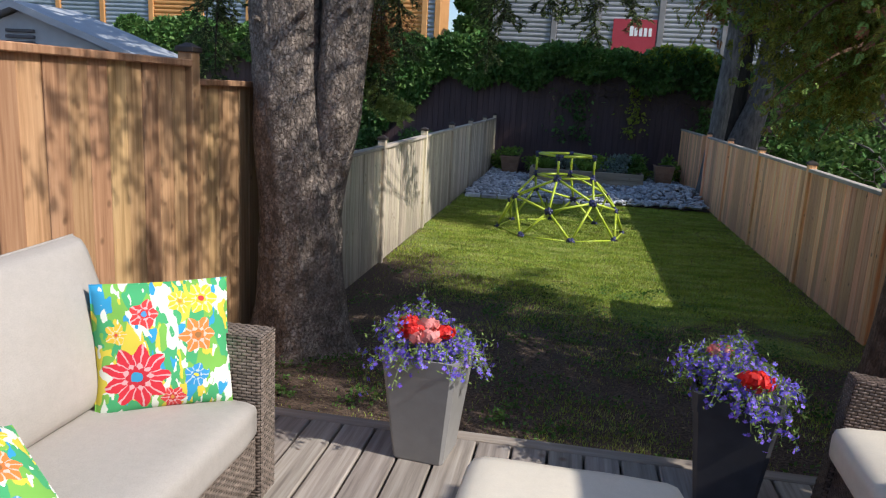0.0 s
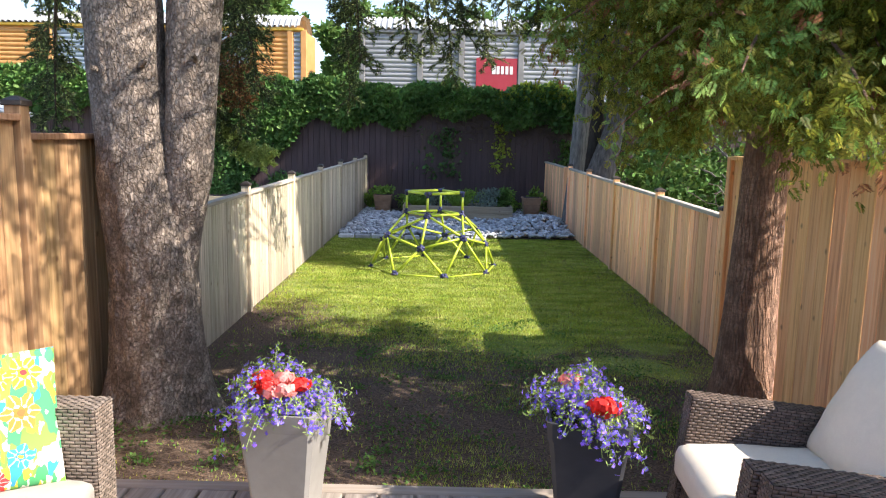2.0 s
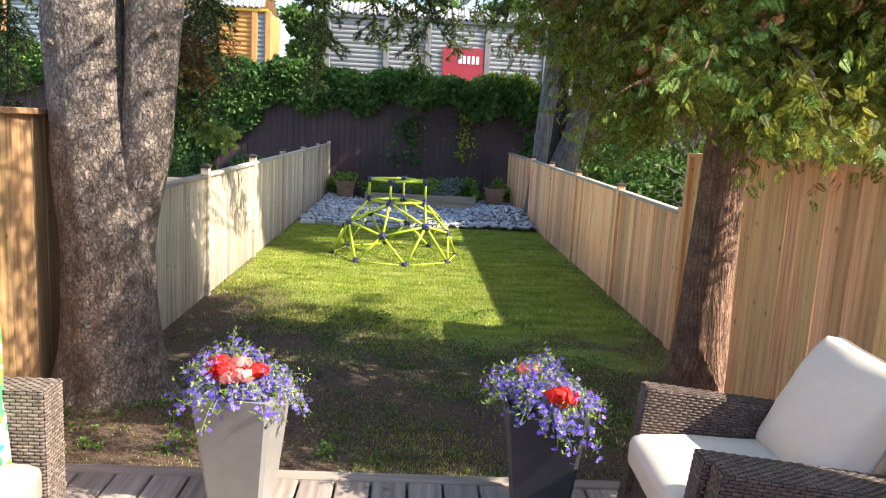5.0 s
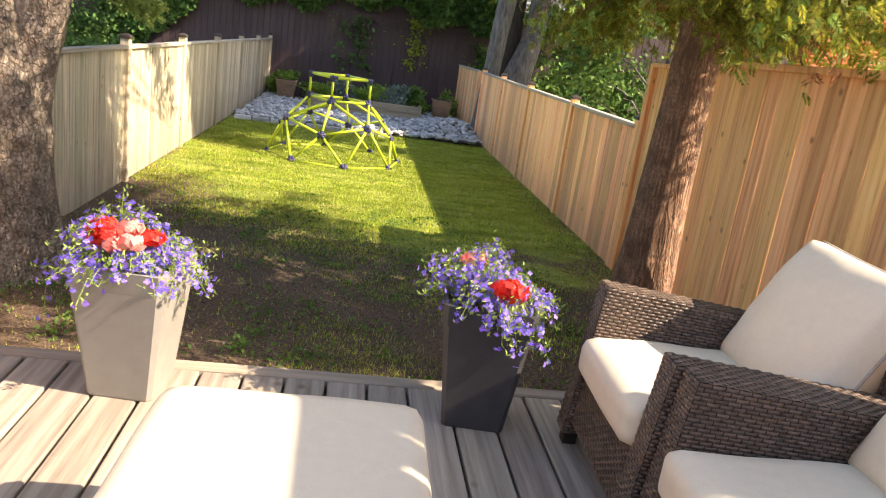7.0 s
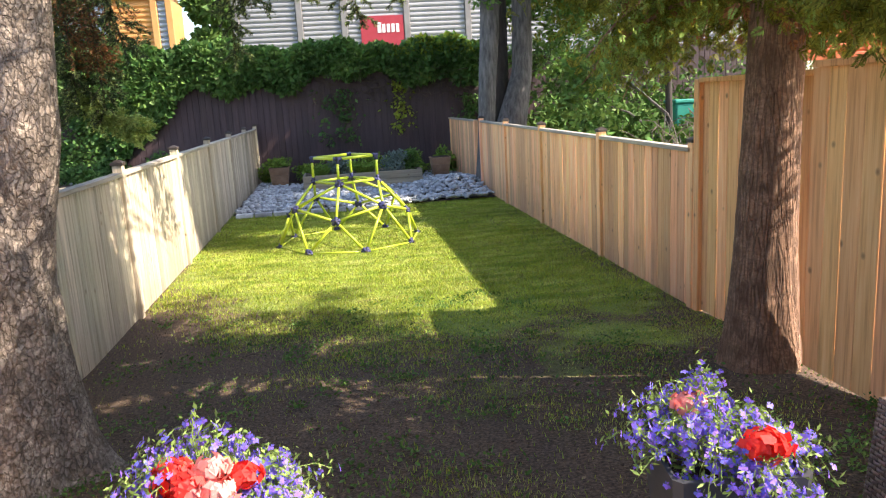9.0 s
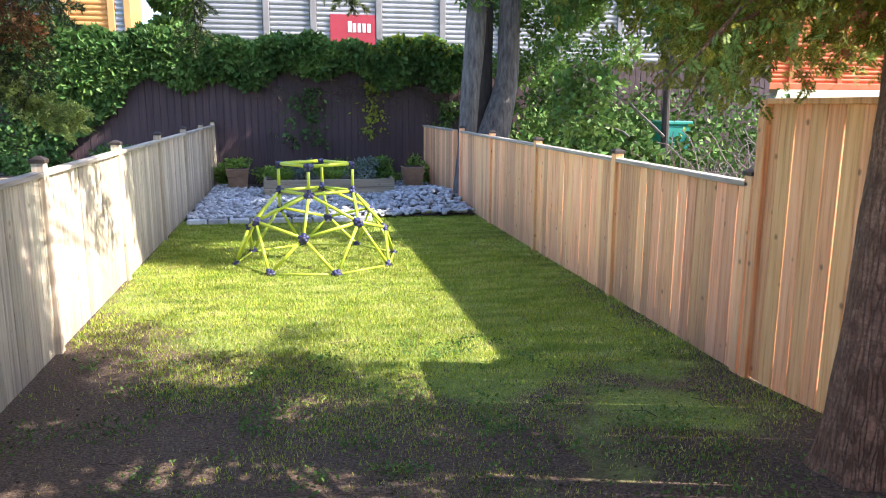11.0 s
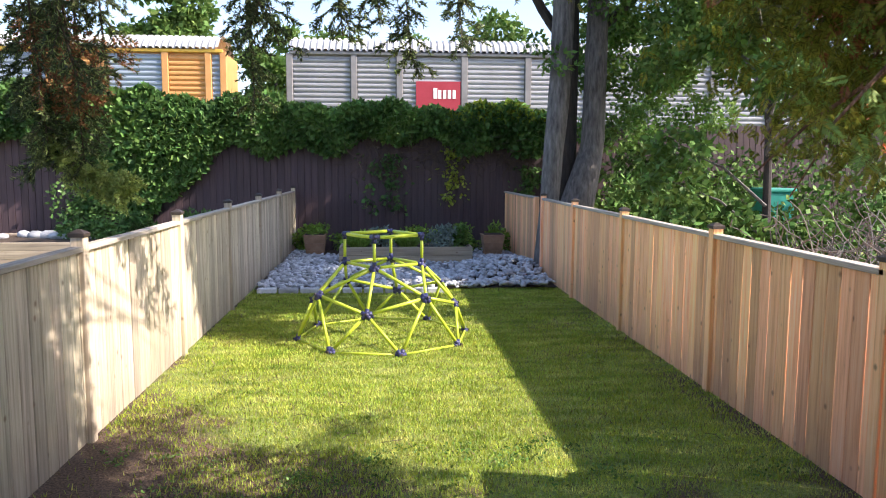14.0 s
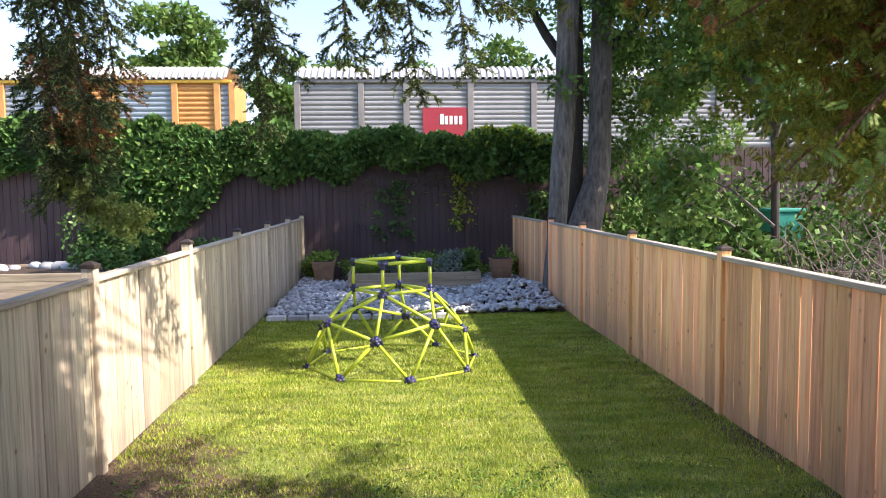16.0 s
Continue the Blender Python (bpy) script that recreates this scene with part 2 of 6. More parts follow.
M_TIP = material("sunlit_tip_needles", [(0.30, 0.38, 0.11), (0.46, 0.54, 0.18)], scale=3, bump=0, island=0.3, hue=0.02, rough=0.6, translucent=0.35, spec=0.2)
M_CEDAR = material("cedar_sprays", [(0.06, 0.075, 0.013), (0.19, 0.21, 0.03), (0.40, 0.38, 0.07)], scale=3.5, bump=0, island=0.5, hue=0.025, rough=0.5, translucent=0.55, spec=0.2)
M_CEDAR_L = material("cedar_sprays_bright", [(0.16, 0.28, 0.06), (0.32, 0.46, 0.11)], scale=2, bump=0, island=0.35, hue=0.02, rough=0.55, translucent=0.3, spec=0.2)
M_CEDAR_B = material("cedar_sprays_brown", [(0.20, 0.09, 0.035), (0.36, 0.15, 0.06)], scale=2, bump=0, island=0.4, hue=0.02, rough=0.7, translucent=0.3)
M_IVY = material("ivy_leaf", [(0.045, 0.11, 0.032), (0.16, 0.29, 0.075)], scale=1.2, bump=0, island=0.4, hue=0.018, rough=0.42, translucent=0.22, spec=0.2)
M_IVY_Y = material("ivy_leaf_yellow", [(0.22, 0.30, 0.03), (0.36, 0.42, 0.05)], scale=1.2, bump=0, island=0.3, hue=0.02, rough=0.5, translucent=0.35)
M_LEAF = material("shrub_leaf", [(0.06, 0.13, 0.025), (0.12, 0.22, 0.05), (0.21, 0.33, 0.09)], scale=1.2, bump=0, island=0.4, hue=0.02, rough=0.5, translucent=0.3, spec=0.2)
M_SHRUB = material("dark_shrub_leaf", [(0.02, 0.05, 0.012), (0.07, 0.14, 0.03), (0.22, 0.34, 0.10)], scale=2.2, bump=0, island=0.45, hue=0.02, rough=0.6, translucent=0.15, spec=0.12)
M_BORDER = material("border_leaf", [(0.12, 0.22, 0.03), (0.22, 0.36, 0.06), (0.34, 0.46, 0.10)], scale=1.2, bump=0, island=0.35, hue=0.02, rough=0.5, translucent=0.35, spec=0.2)
M_FAR = material("far_leaf", [(0.08, 0.15, 0.035), (0.15, 0.25, 0.06)], scale=0.5, bump=0, island=0.35, hue=0.02, rough=0.6, translucent=0.3, spec=0.2)
M_LAV = material("grey_mound_leaf", [(0.12, 0.17, 0.14), (0.20, 0.26, 0.21)], scale=2, bump=0, island=0.3, rough=0.7)
M_GRASS = material("grass_blade", [(0.17, 0.27, 0.04), (0.38, 0.46, 0.07), (0.58, 0.60, 0.20)], scale=4.0, stretch=(0.45, 1.5, 1), bump=0, island=0.3, hue=0.028, rough=0.5, translucent=0.3, large=0.42, spec=0.2)
M_STRAW = material("dead_blade", [(0.13, 0.095, 0.05), (0.22, 0.165, 0.09)], scale=2, bump=0, island=0.4, rough=0.8)
M_WICKER = material("brown_wicker", [(0.07, 0.047, 0.038), (0.12, 0.085, 0.068), (0.18, 0.13, 0.105)], scale=40, bump=0.15, depth=0.002, rough=0.42, island=0.3)
M_WICKER_L = material("grey_brown_wicker", [(0.12, 0.09, 0.07), (0.19, 0.15, 0.12), (0.26, 0.21, 0.17)], scale=40, bump=0.15, depth=0.002, rough=0.5, island=0.3)
# near-black: shade behind the strands put into the core's colour; legs use it too
M_WBACK = material("dark_leg_and_gap_shade", [(0.02, 0.014, 0.01), (0.035, 0.025, 0.02)], scale=20, rough=0.8)
M_CUSH = material("cream_canvas", [(0.72, 0.64, 0.51), (0.79, 0.71, 0.58)], scale=260, bump=0.12, depth=0.001, rough=0.9, large=0.06)
M_CUSH_G = material("greige_canvas", [(0.40, 0.36, 0.32), (0.47, 0.43, 0.385)], scale=260, bump=0.12, depth=0.001, rough=0.9, large=0.08)
M_PIPING = material("cushion_piping", [(0.34, 0.31, 0.27), (0.42, 0.38, 0.34)], scale=60, rough=0.9)
M_POT_L = material("grey_planter", [(0.27, 0.26, 0.245), (0.31, 0.30, 0.285)], scale=14, bump=0.05, rough=0.45, large=0.1)
M_POT_D = material("charcoal_planter", [(0.045, 0.045, 0.052), (0.06, 0.06, 0.068)], scale=14, bump=0.05, rough=0.5, large=0.1)
M_BLUE = material("lobelia_petal", [(0.20, 0.12, 0.72), (0.33, 0.24, 0.90)], scale=8, bump=0, island=0.35, hue=0.025, rough=0.6, translucent=0.3)
M_RED = material("geranium_petal", [(0.75, 0.02, 0.02), (0.88, 0.05, 0.03)], scale=20, bump=0, island=0.2, rough=0.5, translucent=0.25)
M_PINK = material("pink_petal", [(0.80, 0.20, 0.18), (0.88, 0.42, 0.38)], scale=20, bump=0, island=0.2, rough=0.5, translucent=0.25)
M_STEM = material("lobelia_leaf", [(0.20, 0.32, 0.06), (0.36, 0.48, 0.13)], scale=8, bump=0, island=0.3, rough=0.6, translucent=0.3)
M_TRAIN = material("galvanised_panel", [(0.30, 0.30, 0.32), (0.38, 0.38, 0.40)], scale=1.2, bump=0.05, rough=0.5, metal=0.15, large=0.2)
M_TRAIN_B = material("blue_grey_panel", [(0.26, 0.31, 0.38), (0.33, 0.39, 0.46)], scale=1.2, bump=0.05, rough=0.5, metal=0.15, large=0.2)
M_ROOF = material("car_roof", [(0.42, 0.42, 0.41), (0.5, 0.5, 0.49)], scale=1, bump=0.05, rough=0.5, large=0.15)
M_POST = material("car_post", [(0.17, 0.16, 0.16), (0.26, 0.25, 0.25)], scale=2, rough=0.6, large=0.2)
M_YELLOW = material("car_yellow", [(0.62, 0.36, 0.04), (0.72, 0.44, 0.07)], scale=2, rough=0.5, large=0.15)
M_REDCAR = material("car_red_orange", [(0.52, 0.10, 0.03), (0.66, 0.15, 0.05)], scale=2, rough=0.6, large=0.2)
M_ORANGE = material("car_orange", [(0.55, 0.26, 0.08), (0.64, 0.33, 0.12)], scale=2, rough=0.6, large=0.2)
M_SIGN = material("red_plate", [(0.34, 0.025, 0.04), (0.40, 0.04, 0.06)], scale=3, rough=0.5, large=0.08)
M_WHITE = material("white_paint", [(0.75, 0.75, 0.75), (0.8, 0.8, 0.8)], scale=10, rough=0.5, large=0.05)
M_SHED = material("grey_plastic", [(0.42, 0.44, 0.47), (0.50, 0.52, 0.55)], scale=6, rough=0.5, large=0.08)
M_SHED_D = material("dark_louvre", [(0.10, 0.10, 0.11), (0.14, 0.14, 0.15)], scale=6, rough=0.6)
M_TEAL = material("teal_tarp", [(0.01, 0.22, 0.17), (0.02, 0.32, 0.25)], scale=5, rough=0.5, bump=0.3)
M_STUCCO = material("house_wall", [(0.52, 0.50, 0.46), (0.60, 0.58, 0.54)], scale=12, rough=0.9)
M_TERRA = material("planter_wood", [(0.26, 0.15, 0.09), (0.40, 0.25, 0.16)], scale=6, rough=0.85, vary=0.2)
M_CONC = material("statue_stone", [(0.30, 0.30, 0.29), (0.48, 0.48, 0.46)], scale=14, rough=0.9)
M_HILL = material("embankment", [(0.05, 0.09, 0.02), (0.10, 0.15, 0.04)], scale=2, rough=0.95, bump=0.5, depth=0.2)


# ---- geometry helpers ----
class Geo:
    """Vertices and faces gathered for one mesh."""

    def __init__(self):
        self.v, self.f = [], []

    def add(self, verts, faces):
        k = len(self.v)
        self.v.extend(tuple(p) for p in verts)
        self.f.extend(tuple(i + k for i in f) for f in faces)
        return self

    def box(self, a, b):
        x0, y0, z0 = a
        x1, y1, z1 = b
        return self.add([(x0, y0, z0), (x1, y0, z0), (x1, y1, z0), (x0, y1, z0), (x0, y0, z1), (x1, y0, z1), (x1, y1, z1), (x0, y1, z1)],
                        [(3, 2, 1, 0), (4, 5, 6, 7), (0, 1, 5, 4), (1, 2, 6, 5), (2, 3, 7, 6), (3, 0, 4, 7)])

    def bevelled(self, a, b, r):
        """A box with all edges and corners cut."""
        a, b = Vector(a), Vector(b)
        c, h = (a + b) / 2, (b - a) / 2
        idx, verts, faces = {}, [], []
        for sx, sy, sz in itertools.product((-1, 1), repeat=3):
            s = (sx, sy, sz)
            for ax in range(3):
                p = [c[i] + s[i] * (h[i] if i == ax else h[i] - r) for i in range(3)]
                idx[(s, ax)] = len(verts)
                verts.append(p)
        def quad(keys):
            ids = [idx[k] for k in keys]
            p = [Vector(verts[i]) for i in ids]
            nrm = (p[1] - p[0]).cross(p[2] - p[0])
            mid = sum(p, Vector()) / len(p) - c
            faces.append(tuple(ids if nrm.dot(mid) > 0 else reversed(ids)))
        for ax in range(3):
            o = [i for i in range(3) if i != ax]
            for sg in (-1, 1):
                ring = []
                for q in ((-1, -1), (1, -1), (1, 1), (-1, 1)):
                    s = [0, 0, 0]
                    s[ax], s[o[0]], s[o[1]] = sg, q[0], q[1]
                    ring.append((tuple(s), ax))
                quad(ring)
            for s0, s1 in itertools.product((-1, 1), repeat=2):
                s = [0, 0, 0]
                s[o[0]], s[o[1]] = s0, s1
                lo, hi = list(s), list(s)
                lo[ax], hi[ax] = -1, 1
                quad([(tuple(lo), o[0]), (tuple(hi), o[0]), (tuple(hi), o[1]), (tuple(lo), o[1])])
        for s in itertools.product((-1, 1), repeat=3):
            quad([(s, 0), (s, 1), (s, 2)])
        return self.add(verts, faces)

    def tube(self, points, radii, n=8, caps=True):
        """A swept round tube through points."""
        points = [Vector(p) for p in points]
        if not isinstance(radii, (list, tuple)):
            radii = [radii] * len(points)
        verts, faces = [], []
        side = None
        for i, p in enumerate(points):
            d = (points[min(i + 1, len(points) - 1)] - points[max(i - 1, 0)]).normalized()
            if side is None:
                side = d.orthogonal().normalized()
            side = (side - d * side.dot(d)).normalized()
            up = d.cross(side)
            for k in range(n):
                a = math.tau * k / n
                verts.append(p + (side * math.cos(a) + up * math.sin(a)) * radii[i])
        for i in range(len(points) - 1):
            for k in range(n):
                faces.append((i * n + k, i * n + (k + 1) % n, (i + 1) * n + (k + 1) % n, (i + 1) * n + k))
        if caps:
            faces.append(tuple(reversed(range(n))))
            faces.append(tuple(range((len(points) - 1) * n, len(points) * n)))
        return self.add(verts, faces)

    def frustum(self, c, half0, half1, z0, z1, inset=0.0):
        x, y = c
        self.add([(x + sx * half0, y + sy * half0, z0) for sx, sy in ((-1, -1), (1, -1), (1, 1), (-1, 1))] +
                 [(x + sx * half1, y + sy * half1, z1) for sx, sy in ((-1, -1), (1, -1), (1, 1), (-1, 1))],
                 [(3, 2, 1, 0), (4, 5, 6, 7), (0, 1, 5, 4), (1, 2, 6, 5), (2, 3, 7, 6), (3, 0, 4, 7)])
        return self

    def ball(self, c, r, squash=(1, 1, 1), sub=1):
        bm = bmesh.new()
        bmesh.ops.create_icosphere(bm, subdivisions=sub, radius=1)
        vs = [(c[0] + v.co.x * r * squash[0], c[1] + v.co.y * r * squash[1], c[2] + v.co.z * r * squash[2]) for v in bm.verts]
        fs = [[v.index for v in f.verts] for f in bm.faces]
        bm.free()
        return self.add(vs, fs)

    def mesh(self, name, mat, smooth=False):
        me = bpy.data.meshes.new(name)
        me.from_pydata([tuple(p) for p in self.v], [], self.f)
        me.materials.append(mat)
        if smooth:
            me.shade_smooth()
        me.update()
        return me


def part(name, geo, mat, parent=None, label="", smooth=False, at=None, kind=""):
    """One mesh object under a thing or a part."""
    me = geo if isinstance(geo, bpy.types.Mesh) else geo.mesh(name, mat, smooth)
    ob = new(name, me)
    ob.parent = parent
    if at is not None:
        ob.matrix_basis = at
    return tagged(ob, label=label, kind=kind)


def thing(name, at, label, category, group="", kind=""):
    ob = new(name)
    ob.empty_display_size = 0.1
    ob.matrix_world = at
    return tagged(ob, label=label, category=category, group=group, kind=kind)


def cloud(name, polys, mat, parent=None, kind="", label="", category=""):
    """A mesh of loose small faces from an array (count, corners, 3)."""
    polys = np.asarray(polys, dtype=np.float32)
    n, k, _ = polys.shape
    me = bpy.data.meshes.new(name)
    me.vertices.add(n * k)
    me.vertices.foreach_set("co", polys.reshape(-1))
    me.loops.add(n * k)
    me.loops.foreach_set("vertex_index", np.arange(n * k, dtype=np.int32))
    me.polygons.add(n)
    me.polygons.foreach_set("loop_start", np.arange(0, n * k, k, dtype=np.int32))
    me.materials.append(mat)
    me.update(calc_edges=True)
    ob = new(name, me)
    ob.parent = parent
    return tagged(ob, kind=kind, label=label, category=category)


def unit(a):
    return a / np.maximum(np.linalg.norm(a, axis=-1, keepdims=True), 1e-9)


def leaves(rng, centres, length, width, down=0.3, out=None, flat=0.0):
    """Pointed leaf quads (tip, side, base, side) round centres."""
    n = len(centres)
    d = rng.normal(size=(n, 3))
    d[:, 2] = d[:, 2] * (1 - flat) - down
    if out is not None:
        d += out
    d = unit(d)
    s = unit(np.cross(d, rng.normal(size=(n, 3))))
    ln = (length * rng.uniform(0.6, 1.25, n))[:, None]
    w = (width * rng.uniform(0.6, 1.25, n))[:, None]
    base = centres
    return np.stack([base, base + d * ln * 0.45 + s * w / 2, base + d * ln, base + d * ln * 0.45 - s * w / 2], 1)


def ground_z(x, y):
    """The lawn: level beyond the trees, rising to the deck."""
    t = max(0.0, min(1.0, (9.6 - y) / 3.9))
    return 0.38 * t ** 1.1 + 0.012 * noise.noise(Vector((x * 0.9, y * 0.9, 0)))


# ---- ground ----
def build_ground():
    g = Geo()
    xs = sorted(set([-400, -60, -20] + [round(-12 + 0.4 * i, 2) for i in range(61)] + [20, 60, 400]))
    ys = sorted(set([-400, -60, -10] + [round(-2 + 0.3 * i, 2) for i in range(100)] + [32, 60, 400]))
    for y in ys:
        for x in xs:
            g.v.append((x, y, ground_z(x, y)))
    w = len(xs)
    for j in range(len(ys) - 1):
        for i in range(w - 1):
            g.f.append((j * w + i, j * w + i + 1, (j + 1) * w + i + 1, (j + 1) * w + i))
    m = bpy.data.materials.new("lawn_ground")
    m.use_nodes = True
    n, l = m.node_tree.nodes, m.node_tree.links
    bsdf = n["Principled BSDF"]
    geo = n.new("ShaderNodeNewGeometry")
    sep = n.new("ShaderNodeSeparateXYZ")
    l.new(geo.outputs["Position"], sep.inputs[0])
    def tex(scale, detail=5.0):
        t = n.new("ShaderNodeTexNoise")
        t.inputs["Scale"].default_value, t.inputs["Detail"].default_value = scale, detail
        l.new(geo.outputs["Position"], t.inputs["Vector"])
        return t.outputs["Fac"]
    def ramp(fac, a, b):
        r = n.new("ShaderNodeValToRGB")
        r.color_ramp.elements[0].position, r.color_ramp.elements[1].position = 0.35, 0.68
        r.color_ramp.elements[0].color, r.color_ramp.elements[1].color = (*a, 1), (*b, 1)
        l.new(fac, r.inputs[0])
        return r.outputs[0]
    def math2(op, a, b):
        k = n.new("ShaderNodeMath")
        k.operation = op
        for i, q in enumerate((a, b)):
            if isinstance(q, (int, float)):
                k.inputs[i].default_value = q
            else:
                l.new(q, k.inputs[i])
        return k.outputs[0]
    def span(v, a, b, c, d):
        r = n.new("ShaderNodeMapRange")
        for key, q in zip(("From Min", "From Max", "To Min", "To Max"), (a, b, c, d)):
            r.inputs[key].default_value = q
        l.new(v, r.inputs["Value"])
        return r.outputs[0]
    grass = ramp(tex(45), (0.14, 0.18, 0.035), (0.30, 0.36, 0.09))
    dirt = ramp(tex(60), (0.05, 0.031, 0.020), (0.19, 0.125, 0.082))
    patch = tex(1.3, 4.0)
    near = span(sep.outputs["Y"], 6.8, 10.8, 0.45, -0.06)
    side_l = span(sep.outputs["X"], -1.3, -0.3, 0.22, 0.0)
    side_r = span(sep.outputs["X"], 3.0, 3.6, 0.0, 0.25)
    def spot(cx, cy, rx, ry, amount):
        dx = math2("DIVIDE", math2("SUBTRACT", sep.outputs["X"], cx), rx)
        dy = math2("DIVIDE", math2("SUBTRACT", sep.outputs["Y"], cy), ry)
        return span(math2("ADD", math2("MULTIPLY", dx, dx), math2("MULTIPLY", dy, dy)), 0.0, 1.0, amount, 0.0)
    near = math2("ADD", near, math2("ADD", math2("ADD", spot(-0.6, 9.0, 2.3, 2.2, 0.5), spot(-0.9, 10.9, 1.1, 1.3, 0.28)), spot(2.9, 14.8, 0.7, 2.2, 0.2)))
    fac = math2("ADD", math2("ADD", patch, near), math2("ADD", side_l, side_r))
    fac = span(fac, 0.58, 0.72, 0.0, 1.0)
    mix = n.new("ShaderNodeMix")
    mix.data_type = "RGBA"
    l.new(fac, mix.inputs[0])
    l.new(grass, mix.inputs[6])
    l.new(dirt, mix.inputs[7])
    l.new(mix.outputs[2], bsdf.inputs["Base Color"])
    bsdf.inputs["Roughness"].default_value = 0.95
    b = n.new("ShaderNodeBump")
    b.inputs["Strength"].default_value, b.inputs["Distance"].default_value = 0.9, 0.02
    l.new(tex(70), b.inputs["Height"])
    l.new(b.outputs[0], bsdf.inputs["Normal"])
    part("ground", g, m, smooth=True, kind="structure", label="lawn with bare brown earth near the deck")


build_ground()


# ---- fences ----
def picket(w, h, t=0.019, c=0.004):
    g = Geo()
    p = [(-w / 2 + c, -t / 2), (w / 2 - c, -t / 2), (w / 2, -t / 2 + c), (w / 2, t / 2 - c), (w / 2 - c, t / 2), (-w / 2 + c, t / 2), (-w / 2, t / 2 - c), (-w / 2, -t / 2 + c)]
    g.v = [(x, y, 0) for x, y in p] + [(x, y, h) for x, y in p]
    g.f = [(i, (i + 1) % 8, (i + 1) % 8 + 8, i + 8) for i in range(8)] + [tuple(range(7, -1, -1)), tuple(range(8, 16))]
    return g


def fence(p0, p1, z_base, z_top, posts, mat, label, width=0.14, gap=0.004, cap=0.09, name="fence", cap_mat=None, post_up=0.12, seed=1, rails=True, tilt=0.0):
    """A board fence from p0 to p1 (plan), posts at the given distances."""
    p0, p1 = Vector(p0), Vector(p1)
    d = p1 - p0
    ln = d.length
    at = Matrix.Translation((p0.x, p0.y, 0)) @ Matrix.Rotation(math.atan2(d.y, d.x), 4, "Z") @ Matrix.Rotation(tilt, 4, "Y")
    root = thing(name, at, label, "fence")
    rnd = random.Random(seed)
    shared = [picket(width * k, z_top - z_base - 0.03, t=0.016).mesh("board", mat) for k in (1.0, 0.985, 0.965)]
    x = width / 2
    while x < ln - width * 0.3:
        y = p0 + d.normalized() * x
        zb = z_base
        part("board", rnd.choice(shared), None, root, at=Matrix.Translation((x, rnd.uniform(-0.002, 0.002), zb)) @ Matrix.Rotation(rnd.uniform(-0.004, 0.004), 4, "Y"))
        x += width + gap * rnd.uniform(0.4, 1.9)
    cm = cap_mat or M_RAIL
    if cap:
        xs = [0] + [q for q in posts if 0.1 < q < ln - 0.1] + [ln]
        for a, b in zip(xs, xs[1:]):
            part("cap_rail", Geo().bevelled((a + 0.046, -cap / 2, z_top - 0.03), (b - 0.046, cap / 2, z_top + 0.008), 0.005), cm, root)
            part("top_rail", Geo().bevelled((a + 0.046, 0.012, z_top - 0.13), (b - 0.046, 0.05, z_top - 0.034), 0.003), cm, root)
            if rails:
                part("bottom_rail", Geo().bevelled((a + 0.046, 0.012, z_base + 0.08), (b - 0.046, 0.05, z_base + 0.17), 0.003), cm, root)
    for q in posts:
        part("post", Geo().bevelled((q - 0.045, -0.045, z_base - 0.1), (q + 0.045, 0.045, z_top + post_up), 0.006), mat, root)
        if post_up > 0.05:
            g = Geo().bevelled((q - 0.056, -0.056, z_top + post_up - 0.03), (q + 0.056, 0.056, z_top + post_up), 0.004)
            g.frustum((q, 0), 0.05, 0.012, z_top + post_up, z_top + post_up + 0.022)
            part("post_cap", g, M_CAP, root)
    return root


LX, RX = -1.32, 3.62
LEFT_Y0 = 7.95
fence((LX, LEFT_Y0), (LX, 23.2), 0.0, 1.38, [8.7 - LEFT_Y0] + [11.07 + 2.44 * i - LEFT_Y0 for i in range(5)] + [23.1 - LEFT_Y0], M_FENCE_L,
      "weathered pale cedar board fence with dark post caps beside the lawn", width=0.138, gap=0.006, seed=3, post_up=0.10, tilt=-0.0027)
fence((RX, 18.9), (RX, 9.68), 0.02, 1.42, [0.0, 2.2, 4.5, 6.95, 9.17], M_FENCE_R,
      "tan cedar board fence with capped posts beside the lawn", width=0.137, gap=0.0034, seed=4, post_up=0.08, tilt=0.0055)
fence((RX, 23.1), (RX, 19.45), 0.02, 1.42, [3.6], M_FENCE_R, "short weathered fence section beyond the grey tree", seed=5, post_up=0.0)


def high_fence(p0, p1, zb, zt, posts, mat, label, seed, up=0.0):
    return fence(p0, p1, zb, zt, posts, mat, label, width=0.142, gap=0.0018, cap=0.1, cap_mat=mat, seed=seed, post_up=up, name="tall_fence")


high_fence((RX, 9.62), (RX, 7.95), 0.02, 1.93, [0.0], M_FENCE_HR, "tall orange cedar fence behind the cedar trunk", 6)
high_fence((3.32, 7.75), (3.32, 4.4), 0.22, 1.97, [], M_FENCE_HR, "tall knotty orange cedar fence beside the deck", 7)
# added out-of-view screen; its height sets the shadow edge on the ottoman
high_fence((3.34, 4.35), (3.34, -0.6), 0.3, 3.0, [0, 2.4, 4.9], M_FENCE_HR, "unseen tall cedar screen added to shade the ottoman", 8)
high_fence((LX, -0.6), (LX, 6.66), 0.3, 2.13, [0.1, 2.38, 4.82, 7.26], M_FENCE_HI, "tall red cedar fence behind the sofa", 9, up=0.08)
high_fence((LX, 6.715), (LX, 7.9), 0.3, 2.03, [1.14], M_FENCE_HI, "tall red cedar fence section beside the spruce", 10)

# the back fence
BY = 23.3


